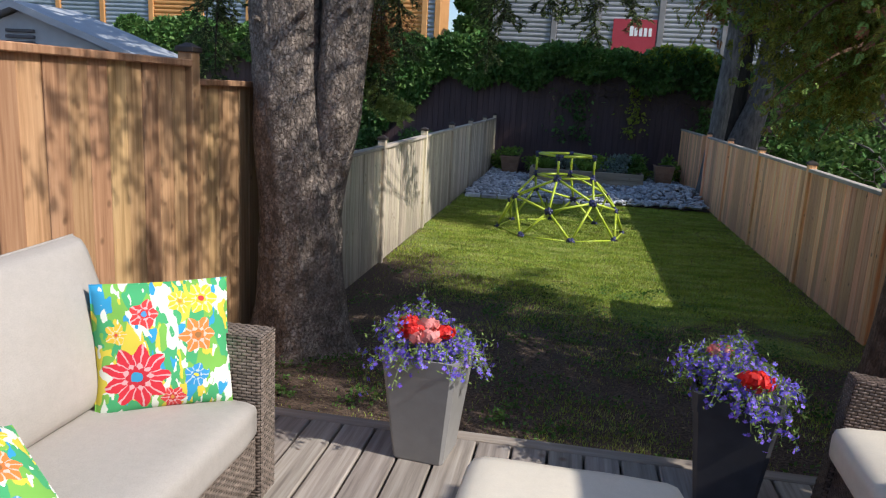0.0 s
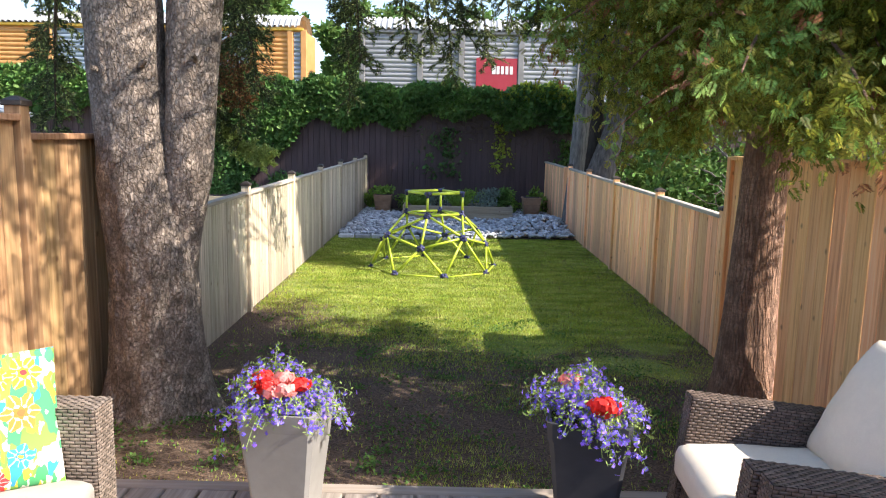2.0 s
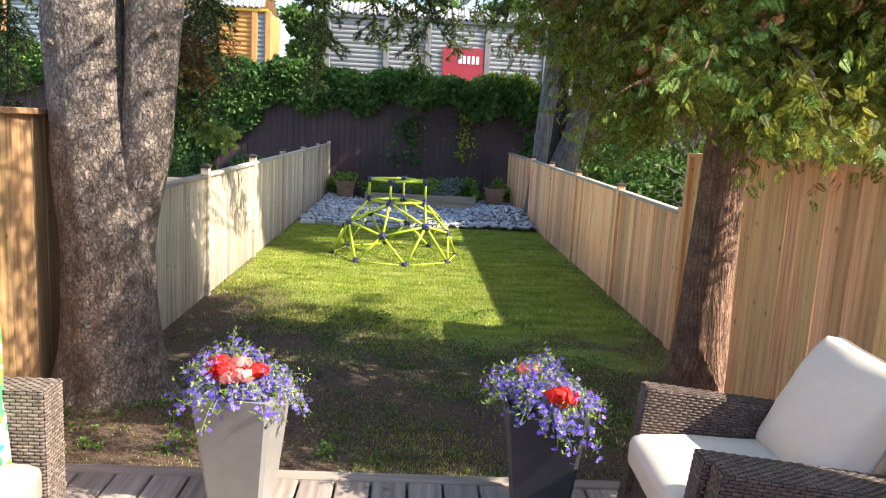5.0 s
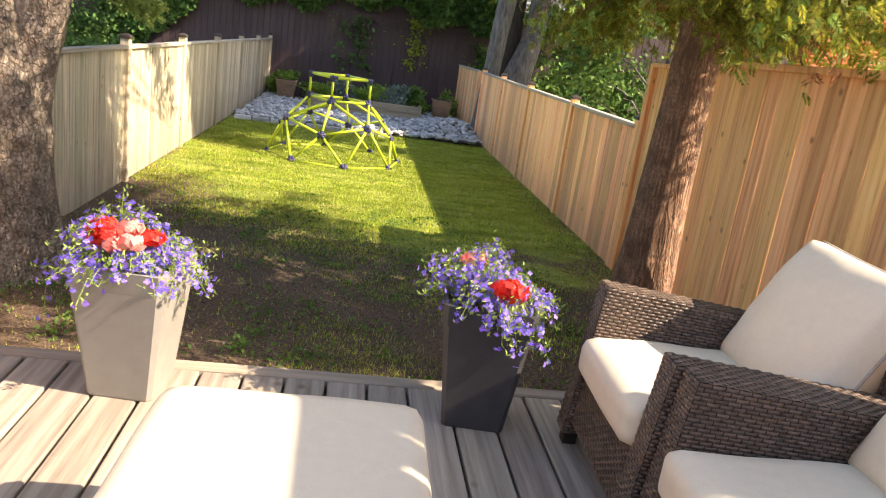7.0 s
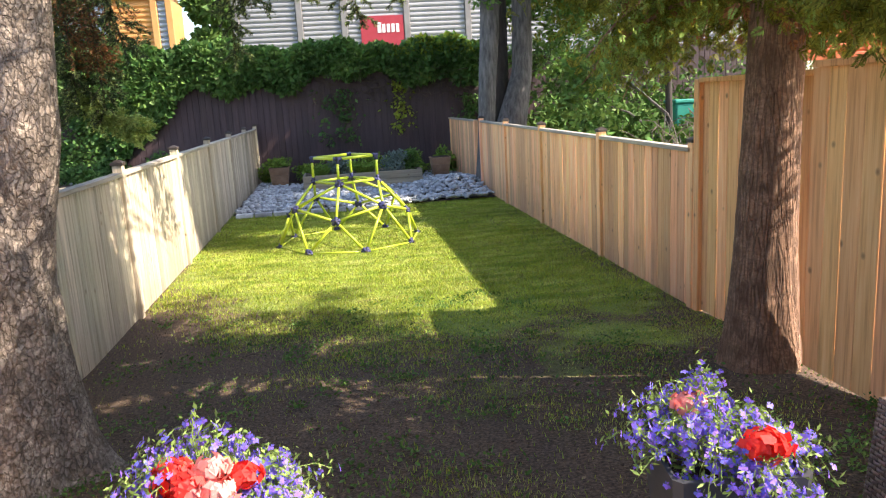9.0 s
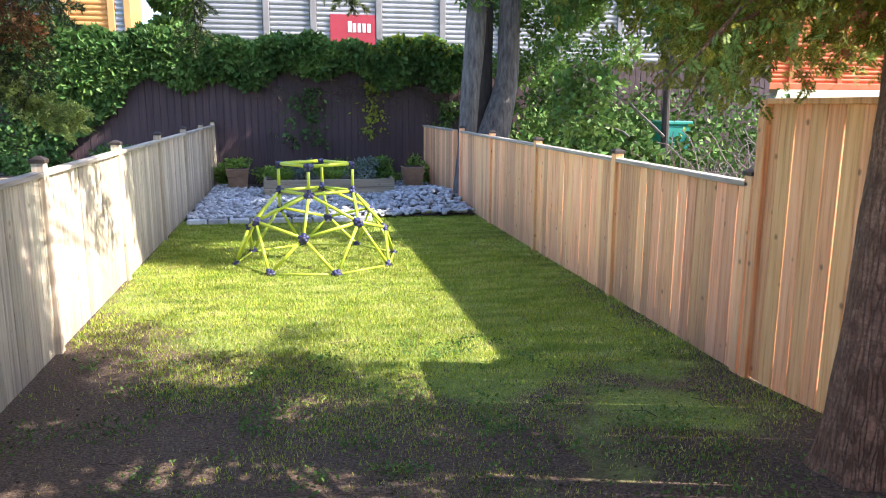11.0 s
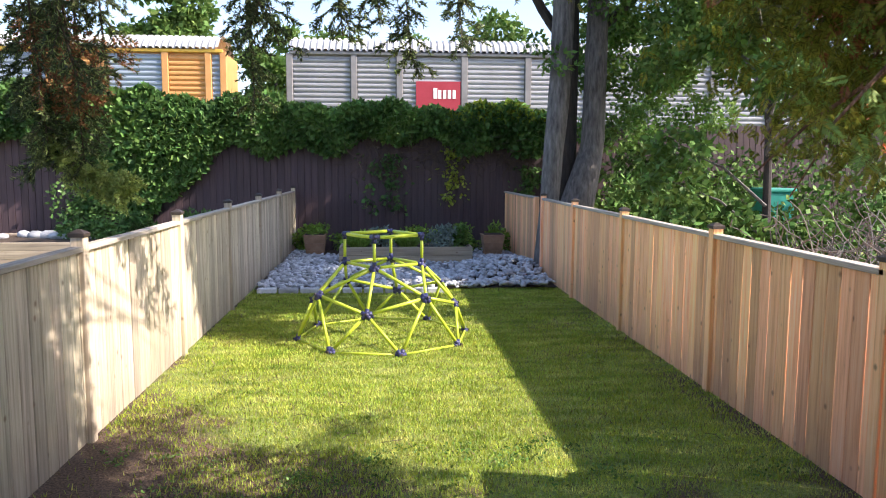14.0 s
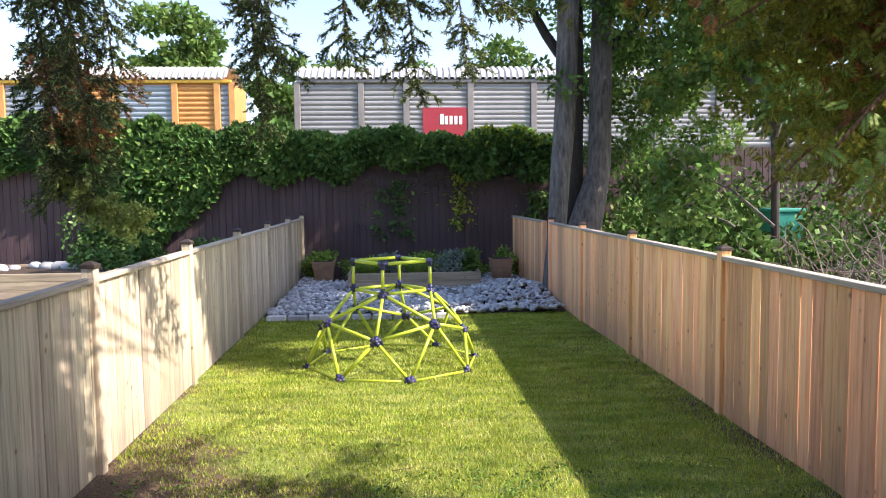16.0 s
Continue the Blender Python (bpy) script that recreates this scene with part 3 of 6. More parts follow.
def build_back_fence():
    root = thing("back_fence", Matrix.Translation((-12, BY, 0)), "tall dark purple-brown vertical board fence at the end of the garden", "fence")
    rnd = random.Random(12)
    w = 0.155
    shared = [picket(w * k, 3.0, t=0.022).mesh("board", M_BACK) for k in (0.93, 0.96)]
    x = 0.0
    while x < 25:
        part("board", rnd.choice(shared), None, root, at=Matrix.Translation((x, rnd.choice((0, 0.006)), 0.0)))
        x += w
    # added sheet behind the boards; keeps light from showing through the gaps
    part("backing", Geo().box((-0.1, 0.012, 0.0), (25, 0.028, 3.0)), M_BACK, root)
    part("back_rail", Geo().bevelled((-0.1, 0.03, 2.7), (25, 0.08, 2.85), 0.004), M_BACK, root)
    part("low_rail", Geo().bevelled((-0.1, 0.03, 0.4), (25, 0.08, 0.55), 0.004), M_BACK, root)


build_back_fence()

# ---- deck ----
DZ = 0.55


def build_deck():
    root = thing("deck", Matrix.Translation((0, 0, 0)), "weathered grey-brown plank deck with dark gaps", "deck", kind="structure")
    rnd = random.Random(20)
    w = 0.15
    y0, y1 = -0.5, 5.66
    mesh = Geo().bevelled((-w / 2 + 0.004, 0, -0.035), (w / 2 - 0.004, y1 - y0, 0), 0.005).mesh("plank", M_DECK)
    x = -1.2
    while x < 3.25:
        part("plank", mesh, None, root, at=Matrix.Translation((x, y0, DZ + rnd.uniform(-0.002, 0.001))))
        x += w + 0.003
    part("nosing", Geo().bevelled((-1.27, y1 + 0.004, DZ - 0.04), (3.28, y1 + 0.075, DZ + 0.004), 0.006), wood("deck_nosing", [(0.30, 0.25, 0.2), (0.42, 0.36, 0.3)], along="x", knots=False), root)
    part("fascia", Geo().bevelled((-1.27, y1 + 0.012, 0.2), (3.28, y1 + 0.05, DZ - 0.042), 0.004), M_RAIL, root)
    # solid near-black block under the planks; the gaps' shade is put into its colour
    part("gap_shade_block", Geo().box((-1.25, y0, 0.2), (3.25, y1 - 0.05, DZ - 0.04)), M_DARK, root)


build_deck()

# unseen house wall, added to close the place behind the walk and bounce light
part("house_wall", Geo().box((-1.3, -1.0, 0), (3.4, -0.6, 3.0)), M_STUCCO, kind="structure", label="unseen plain pale house wall added behind the deck")


# ---- climbing dome ----
def build_dome():
    root = thing("climbing_dome", Matrix.Translation((0.76, 14.27, 0.02)), "lime green climbing dome with dark blue joints standing on the lawn", "climbing frame")
    turn = radians(258)
    def ring(n, r, z, off):
        return [Vector((r * math.cos(turn + off + math.tau * i / n), r * math.sin(turn + off + math.tau * i / n), z)) for i in range(n)]
    base, mid = ring(8, 0.99, 0.0, math.tau / 16), ring(8, 0.84, 0.55, 0)
    for k in range(0, 8, 2):
        mid[k] = Vector((mid[k].x, mid[k].y, 0.395))
    up, top = ring(4, 0.45, 0.84, 0), ring(4, 0.45, 1.17, 0)
    bars = []
    for i in range(8):
        bars += [(base[i], base[(i + 1) % 8], 0.013), (mid[i], mid[(i + 1) % 8], 0.018), (base[i], mid[i], 0.018), (base[i], mid[(i + 1) % 8], 0.018)]
    for i in range(4):
        bars += [(up[i], up[(i + 1) % 4], 0.018), (top[i], top[(i + 1) % 4], 0.02), (up[i], top[i], 0.018), (up[i], mid[2 * i], 0.018),
                 (up[i], mid[(2 * i + 1) % 8], 0.018), (up[(i + 1) % 4], mid[(2 * i + 1) % 8], 0.018)]
    for a, b, r in bars:
        d = (b - a).normalized()
        part("tube", Geo().tube([a + d * 0.03, b - d * 0.03], r, 10), M_LIME, root, smooth=True)
    for p in base + mid + up + top:
        g = Geo().ball(p, 0.036, (1, 1, 0.85), 2)
        for a, b, r in bars:
            if p in (a, b):
                q = (b - a).normalized() * (1 if p == a else -1)
                g.tube([p, p + q * 0.062], r + 0.007, 8)
        part("joint", g, M_JOINT, root, smooth=True)
        out = Vector((p.x, p.y, 0.3)).normalized()
        part("bolt", Geo().tube([p + out * 0.03, p + out * 0.046], 0.012, 8), M_CAP, root)


build_dome()


# ---- furniture ----
def weave(g, origin, u, v, wu, wv, cu=0.034, cv=0.0115, lift=0.004):
    """Over-and-under strands on a panel: origin, unit axes, size."""
    origin, u, v = Vector(origin), Vector(u), Vector(v)
    nrm = u.cross(v).normalized()
    rows, cols = max(1, round(wv / cv)), max(1, round(wu / cu))
    cu, cv = wu / cols, wv / rows
    for j in range(rows):
        off = 0.5 * (j % 2)
        for i in range(cols + (1 if off else 0)):
            a, b = max(0, (i - off + 0.04)) * cu, min(cols, (i - off + 0.96)) * cu
            if b - a < cu * 0.2:
                continue
            y0, y1 = j * cv + cv * 0.06, (j + 1) * cv - cv * 0.06
            m = (a + b) / 2
            ym = (y0 + y1) / 2
            p = lambda s, t, h: origin + u * s + v * t + nrm * h
            g.add([p(a, y0, 0), p(a, y1, 0), p(m, y0, lift * 0.5), p(m, ym, lift * 1.25), p(m, y1, lift * 0.5), p(b, y0, 0), p(b, y1, 0), p(a, ym, lift * 0.3), p(b, ym, lift * 0.3)],
                  [(0, 2, 3, 7), (7, 3, 4, 1), (2, 5, 8, 3), (3, 8, 6, 4)])


def woven_box(a, b, sides="xXyYZ", cu=0.034, cv=0.0115):
    """Core box and the woven skin over it, as two geometries."""
    a, b = Vector(a), Vector(b)
    core = Geo().bevelled(a, b, 0.008)
    g = Geo()
    d = b - a
    if "x" in sides:
        weave(g, (a.x, b.y, a.z), (0, -1, 0), (0, 0, 1), d.y, d.z, cu, cv)
    if "X" in sides:
        weave(g, (b.x, a.y, a.z), (0, 1, 0), (0, 0, 1), d.y, d.z, cu, cv)
    if "y" in sides:
        weave(g, (a.x, a.y, a.z), (1, 0, 0), (0, 0, 1), d.x, d.z, cu, cv)
    if "Y" in sides:
        weave(g, (b.x, b.y, a.z), (-1, 0, 0), (0, 0, 1), d.x, d.z, cu, cv)
    if "Z" in sides:
        weave(g, (a.x, a.y, b.z), (1, 0, 0), (0, 1, 0), d.x, d.y, cu, cv)
    return core, g


def woven_part(name, a, b, parent, mat, sides="xXyYZ", label="", fall=0.0, lean=0.0):
    """A woven part. fall: how much its top drops to the rear; lean: how far its foot stands out in front."""
    core, g = woven_box(a, b, sides)
    for q in (core, g):
        q.v = [(x - lean * (1 - z / 0.58), y, z - fall * x * z / 0.6) for x, y, z in q.v]
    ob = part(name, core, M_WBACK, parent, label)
    part("weave", g, mat, ob)
    return ob


def cushion_geo(w, d, h, puff=0.35, nx=22, ny=22, sag=0.0, seed=0, square=0.22):
    """A filled cushion centred at the origin: w x d across, h thick."""
    g = Geo()
    def surf(s, sign):
        for j in range(ny + 1):
            for i in range(nx + 1):
                a, b = 2 * i / nx - 1, 2 * j / ny - 1
                a, b = math.copysign(abs(a) ** 0.8, a), math.copysign(abs(b) ** 0.8, b)
                e = max(0.0, (1 - abs(a) ** 6) * (1 - abs(b) ** 6)) ** 0.5
                dome = (1 - a * a) * (1 - b * b)
                z = sign * h / 2 * (square + (1 - square) * e * (1 - puff + puff * dome))
                if min(1 - abs(a), 1 - abs(b)) < 1e-6:
                    z = 0 if sign < 0 else 0
                wob = noise.noise(Vector((a * 2.1 + seed, b * 2.1, sign * 3))) * 0.012
                cx = a * w / 2 * (1 - 0.03 * (1 - b * b) * abs(a) ** 4)
                cy = b * d / 2 * (1 - 0.03 * (1 - a * a) * abs(b) ** 4)
                g.v.append((cx, cy, z + (wob * e if z else 0)))
    surf(0, 1)
    surf(0, -1)
    k = (nx + 1) * (ny + 1)
    for j in range(ny):
        for i in range(nx):
            q = (j * (nx + 1) + i, j * (nx + 1) + i + 1, (j + 1) * (nx + 1) + i + 1, (j + 1) * (nx + 1) + i)
            g.f.append(q)
            g.f.append(tuple(k + t for t in reversed(q)))
    return g


def rounded_pad(w, d, h, seed=0, n=26):
    """A boxy seat cushion with full rounded edges."""
    g = Geo()
    bm = bmesh.new()
    bmesh.ops.create_cube(bm, size=1)
    bmesh.ops.subdivide_edges(bm, edges=bm.edges[:], cuts=12, use_grid_fill=True)
    r = min(0.045, h * 0.42)
    for v in bm.verts:
        p = Vector((v.co.x * w, v.co.y * d, v.co.z * h))
        q = Vector((max(-w / 2 + r, min(w / 2 - r, p.x)), max(-d / 2 + r, min(d / 2 - r, p.y)), max(-h / 2 + r, min(h / 2 - r, p.z))))
        o = p - q
        if o.length > 1e-6:
            p = q + o.normalized() * r
        a, b = p.x / (w / 2), p.y / (d / 2)
        p.z += (0.018 if p.z > 0 else 0.0) * (1 - a * a) * (1 - b * b)
        p += Vector((0, 0, 1)) * noise.noise(Vector((p.x * 5 + seed, p.y * 5, 0))) * 0.006
        v.co = p
    vs = [tuple(v.co) for v in bm.verts]
    fs = [[v.index for v in f.verts] for f in bm.faces]
    bm.free()
    return g.add(vs, fs)


def armchair(at):
    """Faces local -x; seat width along y; origin at the floor under its front centre."""
    c = thing("armchair", at, "dark brown woven wicker armchair with cream seat cushion on the deck", "armchair", group="wicker armchairs")
    W, D, A = 0.685, 0.72, 0.085
    for s in (-1, 1):
        y0, y1 = (W / 2 - A, W / 2) if s > 0 else (-W / 2, -W / 2 + A)
        woven_part("arm", (0, y0, 0.055), (D, y1, 0.592), c, M_WICKER, fall=0.1, lean=0.06)
    woven_part("front_apron", (0.02, -W / 2 + A, 0.1), (0.05, W / 2 - A, 0.29), c, M_WICKER, sides="x", lean=0.06)
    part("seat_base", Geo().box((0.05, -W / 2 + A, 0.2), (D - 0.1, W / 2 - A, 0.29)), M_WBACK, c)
    woven_part("backrest", (D - 0.1, -W / 2 + A, 0.1), (D, W / 2 - A, 0.66), c, M_WICKER)
    for x in (-0.04, D - 0.1):
        for y in (-W / 2 + 0.012, W / 2 - 0.062):
            part("leg", Geo().bevelled((x, y, 0), (x + 0.05, y + 0.05, 0.055), 0.004), M_WBACK, c)
    return c


def seat_pad(at, w, d, h, mat, label, seed):
    t = thing("seat_cushion", at, label, "cushion")
    part("pad", rounded_pad(w, d, h, seed), mat, t, smooth=True)
    return t


CH1, CH2 = pose(1.880, 5.035, DZ, 0, 0, -2), pose(1.878, 4.347, DZ, 0, 0, -2)
armchair(CH1)
armchair(CH2)
seat_pad(CH1 @ pose(0.25, 0, 0.36), 0.62, 0.51, 0.14, M_CUSH, "cream canvas seat cushion on the wicker armchair", 1)
seat_pad(CH2 @ pose(0.25, 0, 0.36), 0.62, 0.51, 0.14, M_CUSH, "cream canvas seat cushion on the nearer wicker armchair", 2)


def back_cushion(at, w, h, t, mat, label, seed):
    c = thing("back_cushion", at, label, "cushion")
    part("cover", cushion_geo(w, h, t, seed=seed), mat, c, smooth=True)
    pp = []
    for (ax, ay), (bx, by) in zip(((-1, -1), (1, -1), (1, 1), (-1, 1)), ((1, -1), (1, 1), (-1, 1), (-1, -1))):
        for k in range(10):
            u, v = ax + (bx - ax) * k / 10, ay + (by - ay) * k / 10
            pp.append((u * w / 2 * (1 - 0.03 * (1 - v * v) * abs(u) ** 4), v * h / 2 * (1 - 0.03 * (1 - u * u) * abs(v) ** 4), 0))
    part("piping", Geo().tube(pp + [pp[0]], 0.005, 6, caps=False), M_PIPING, c, smooth=True)
    return c


back_cushion(CH1 @ pose(0.575, 0.0, 0.605) @ Matrix.Rotation(radians(-62), 4, "Y") @ Matrix.Rotation(radians(90), 4, "Z"), 0.54, 0.50, 0.25, M_CUSH, "plump cream back cushion leaning in the wicker armchair", 5)
back_cushion(CH2 @ pose(0.575, 0.0, 0.605) @ Matrix.Rotation(radians(-62), 4, "Y") @ Matrix.Rotation(radians(90), 4, "Z"), 0.54, 0.50, 0.25, M_CUSH, "cream back cushion leaning in the nearer wicker armchair", 6)


def build_sofa():
    c = thing("sofa", pose(-0.11, 4.03, DZ), "grey-brown woven wicker sofa with greige cushions on the deck", "sofa")
    # faces +x; runs along y from -1.0 to 1.0 about the origin
    for s in (-1, 1):
        y0, y1 = (0.86, 0.98) if s > 0 else (-0.98, -0.86)
        woven_part("arm", (-0.78, y0, 0.055), (0, y1, 0.65), c, M_WICKER_L)
    woven_part("front_apron", (-0.05, -0.86, 0.1), (-0.02, 0.86, 0.29), c, M_WICKER_L, sides="X")
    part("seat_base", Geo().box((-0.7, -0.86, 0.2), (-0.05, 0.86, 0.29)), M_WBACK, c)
    woven_part("backrest", (-0.8, -0.86, 0.1), (-0.7, 0.86, 0.72), c, M_WICKER_L)
    for x in (-0.08, -0.75):
        for y in (-0.95, 0.9):
            part("leg", Geo().bevelled((x, y, 0), (x + 0.05, y + 0.05, 0.055), 0.004), M_WBACK, c)
    seat_pad(pose(-0.43, 4.03, DZ + 0.365), 0.66, 1.7, 0.15, M_CUSH_G, "long greige canvas seat cushion on the wicker sofa", 3)
    for y, s in ((4.46, 7), (3.61, 8)):
        back_cushion(pose(-0.70, y, DZ + 0.68) @ Matrix.Rotation(radians(72), 4, "Y") @ Matrix.Rotation(radians(90), 4, "Z"), 0.84, 0.56, 0.26, M_CUSH_G, "greige back cushion with piping leaning in the sofa", s)


build_sofa()


def floral(name, flowers, strokes=1.0):
    """Painted floral cloth: blooms with scalloped petals over loose green, yellow and blue strokes."""
    m = bpy.data.materials.new(name)
    m.use_nodes = True
    n, l = m.node_tree.nodes, m.node_tree.links
    bsdf = n["Principled BSDF"]
    tc = n.new("ShaderNodeTexCoord")
    sep = n.new("ShaderNodeSeparateXYZ")
    wob = n.new("ShaderNodeTexNoise")
    wob.inputs["Scale"].default_value, wob.inputs["Detail"].default_value = 22.0, 3.0
    l.new(tc.outputs["Object"], wob.inputs["Vector"])
    mv = n.new("ShaderNodeVectorMath")
    mv.operation = "MULTIPLY_ADD"
    l.new(wob.outputs["Color"], mv.inputs[0])
    mv.inputs[1].default_value = (0.024, 0.024, 0.0)
    l.new(tc.outputs["Object"], mv.inputs[2])
    l.new(mv.outputs[0], sep.inputs[0])
    def op(kind, a, b=0.0, c=None):
        k = n.new("ShaderNodeMath")
        k.operation = kind
        for i, q in enumerate((a, b) if c is None else (a, b, c)):
            if isinstance(q, (int, float)):
                k.inputs[i].default_value = q
            else:
                l.new(q, k.inputs[i])
        return k.outputs[0]
    def over(fac, base, colour):
        x = n.new("ShaderNodeMix")
        x.data_type = "RGBA"
        l.new(fac, x.inputs[0])
        if isinstance(base, tuple):
            x.inputs[6].default_value = (*base, 1)
        else:
            l.new(base, x.inputs[6])
        if isinstance(colour, tuple):
            x.inputs[7].default_value = (*colour, 1)
        else:
            l.new(colour, x.inputs[7])
        return x.outputs[2]
    X, Y = sep.outputs["X"], sep.outputs["Y"]
    col = (0.78, 0.80, 0.70)
    for seed, sc, th, colour in ((1, 11, 0.51, (0.22, 0.50, 0.08)), (4, 15, 0.57, (0.75, 0.62, 0.06)), (7, 19, 0.57, (0.08, 0.42, 0.16)), (9, 17, 0.64, (0.05, 0.35, 0.62)), (12, 30, 0.62, (0.80, 0.84, 0.74))):
        t = n.new("ShaderNodeTexNoise")
        t.noise_dimensions = "4D"
        t.inputs["W"].default_value, t.inputs["Scale"].default_value, t.inputs["Detail"].default_value = float(seed), sc * strokes, 2.0
        mp = n.new("ShaderNodeMapping")
        mp.inputs["Rotation"].default_value = (0, 0, seed * 0.9)
        mp.inputs["Scale"].default_value = (1.0, 0.45, 0.0)
        l.new(tc.outputs["Object"], mp.inputs["Vector"])
        l.new(mp.outputs[0], t.inputs["Vector"])
        col = over(op("GREATER_THAN", t.outputs["Fac"], th - 0.04), col, colour)
    for cx, cy, r, petals, colour, heart in flowers:
        dx, dy = op("SUBTRACT", X, cx + 0.012), op("SUBTRACT", Y, cy + 0.012)
        d = op("SQRT", op("ADD", op("MULTIPLY", dx, dx), op("MULTIPLY", dy, dy)))
        a = op("ARCTAN2", dy, dx)
        wave = op("COSINE", op("MULTIPLY", a, float(petals)))
        edge = op("MULTIPLY_ADD", wave, r * 0.16, r)
        pale = tuple(min(1, c * 0.5 + 0.42) for c in colour)
        streak = op("GREATER_THAN", op("COSINE", op("MULTIPLY_ADD", a, float(petals) * 2, 0.6)), 0.82)
        body = over(streak, colour, pale)
        col = over(op("LESS_THAN", d, edge), col, body)
        col = over(op("LESS_THAN", d, op("MULTIPLY_ADD", wave, r * 0.07, r * 0.46)), col, pale)
        col = over(op("LESS_THAN", d, op("MULTIPLY_ADD", wave, -r * 0.05, r * 0.36)), col, tuple(c * 0.85 for c in colour))
        col = over(op("LESS_THAN", d, r * 0.2), col, heart)
    l.new(col, bsdf.inputs["Base Color"])
    bsdf.inputs["Roughness"].default_value = 0.9
    weft = n.new("ShaderNodeTexNoise")
    weft.inputs["Scale"].default_value = 300
    l.new(tc.outputs["Object"], weft.inputs["Vector"])
    b = n.new("ShaderNodeBump")
    b.inputs["Strength"].default_value, b.inputs["Distance"].default_value = 0.15, 0.001
    l.new(weft.outputs["Fac"], b.inputs["Height"])
    l.new(b.outputs[0], bsdf.inputs["Normal"])
    return m


M_FLORAL = floral("floral_cloth", [(0.03, -0.02, 0.0001, 5, (0.5, 0.1, 0.1), (0.1, 0.3, 0.5)),
                                   (-0.085, -0.085, 0.088, 9, (0.70, 0.03, 0.05), (0.06, 0.36, 0.62)), (0.10, 0.03, 0.052, 6, (0.85, 0.25, 0.05), (0.35, 0.16, 0.05)),
                                   (-0.06, 0.11, 0.040, 5, (0.78, 0.05, 0.05), (0.08, 0.30, 0.60)), (0.12, 0.145, 0.045, 6, (0.88, 0.60, 0.03), (0.70, 0.05, 0.05)),
                                   (0.05, 0.14, 0.034, 5, (0.85, 0.55, 0.03), (0.80, 0.30, 0.03)), (0.09, -0.10, 0.035, 5, (0.05, 0.30, 0.60), (0.75, 0.60, 0.05)),
                                   (0.02, -0.165, 0.034, 6, (0.72, 0.06, 0.06), (0.70, 0.30, 0.05)), (-0.14, 0.05, 0.028, 5, (0.85, 0.55, 0.04), (0.70, 0.10, 0.05))])


def throw_pillow(at, label, seed):
    c = thing("throw_pillow", at, label, "pillow", group="floral throw pillows")
    g = cushion_geo(0.42, 0.42, 0.17, seed=seed, square=0.05, puff=0.55)
    part("cover", g, M_FLORAL, c, smooth=True)
    pts = [(sx * 0.21, sy * 0.21, 0) for sx, sy in ((-1, -1), (1, -1), (1, 1), (-1, 1), (-1, -1))]
    pp = []
    for a, b in zip(pts, pts[1:]):
        for k in range(8):
            q = Vector(a).lerp(Vector(b), k / 8)
            u, v = q.x / 0.21, q.y / 0.21
            pp.append((q.x * (1 - 0.03 * (1 - v * v) * abs(u) ** 4), q.y * (1 - 0.03 * (1 - u * u) * abs(v) ** 4), 0))
    part("piping", Geo().tube(pp + [pp[0]], 0.003, 6, caps=False), M_FLORAL, c, smooth=True)
    return c


# local z is the face; local y is up the pillow
throw_pillow(Matrix.Translation((-0.40, 4.78, DZ + 0.63)) @ Matrix.Rotation(radians(36), 4, "Z") @ Matrix.Rotation(radians(76), 4, "X"), "bright floral throw pillow standing against the sofa arm", 21)
throw_pillow(Matrix.Translation((-0.41, 3.93, DZ + 0.52)) @ Matrix.Rotation(radians(62), 4, "Z") @ Matrix.Rotation(radians(22), 4, "X"), "bright floral throw pillow lying back on the sofa seat", 22)


def build_ottoman():
    c = thing("ottoman", pose(0.937, 4.365, DZ, 0, 0, -1.5), "low woven wicker ottoman on the deck", "ottoman")
    woven_part("base", (-0.31, -0.4, 0.05), (0.31, 0.4, 0.26), c, M_WICKER)
    for x in (-0.29, 0.24):
        for y in (-0.38, 0.33):
            part("leg", Geo().bevelled((x, y, 0), (x + 0.05, y + 0.05, 0.05), 0.004), M_WBACK, c)
    seat_pad(pose(0.937, 4.365, DZ + 0.335, 0, 0, -1.5), 0.645, 0.84, 0.14, M_CUSH, "bright cream canvas cushion on the low ottoman", 4)


build_ottoman()


# ---- planters and flowers ----
def planter(at, mat, label, bands):
    c = thing("planter", at, label, "planter")
    g = Geo()
    h = 0.46
    prof = [(0.105, 0.0), (0.108, 0.006), (0.150, h - 0.075), (0.156, h - 0.073) if bands else (0.151, h - 0.07), (0.160, h), (0.147, h), (0.14, h - 0.06)]
    for r, z in prof:
        for sx, sy in ((-1, -1), (1, -1), (1, 1), (-1, 1)):
            q = r * 0.12
            if sx * sy > 0:
                g.v += [(sx * (r - 0), sy * (r - q), z), (sx * (r - q), sy * r, z)]
            else:
                g.v += [(sx * (r - q), sy * r, z), (sx * (r - 0), sy * (r - q), z)]
    ring = []
    for i in range(len(prof)):
        k = i * 8
        pts = sorted(range(k, k + 8), key=lambda j: math.atan2(g.v[j][1], g.v[j][0]))
        ring.append(pts)
    for a, b in zip(ring, ring[1:]):
        for j in range(8):
            g.f.append((a[j], a[(j + 1) % 8], b[(j + 1) % 8], b[j]))
    g.f.append(tuple(reversed(ring[0])))
    part("pot", g, mat, c)
    part("soil", Geo().box((-0.142, -0.142, h - 0.07), (0.142, 0.142, h - 0.045)), M_SOIL, c)
    return c


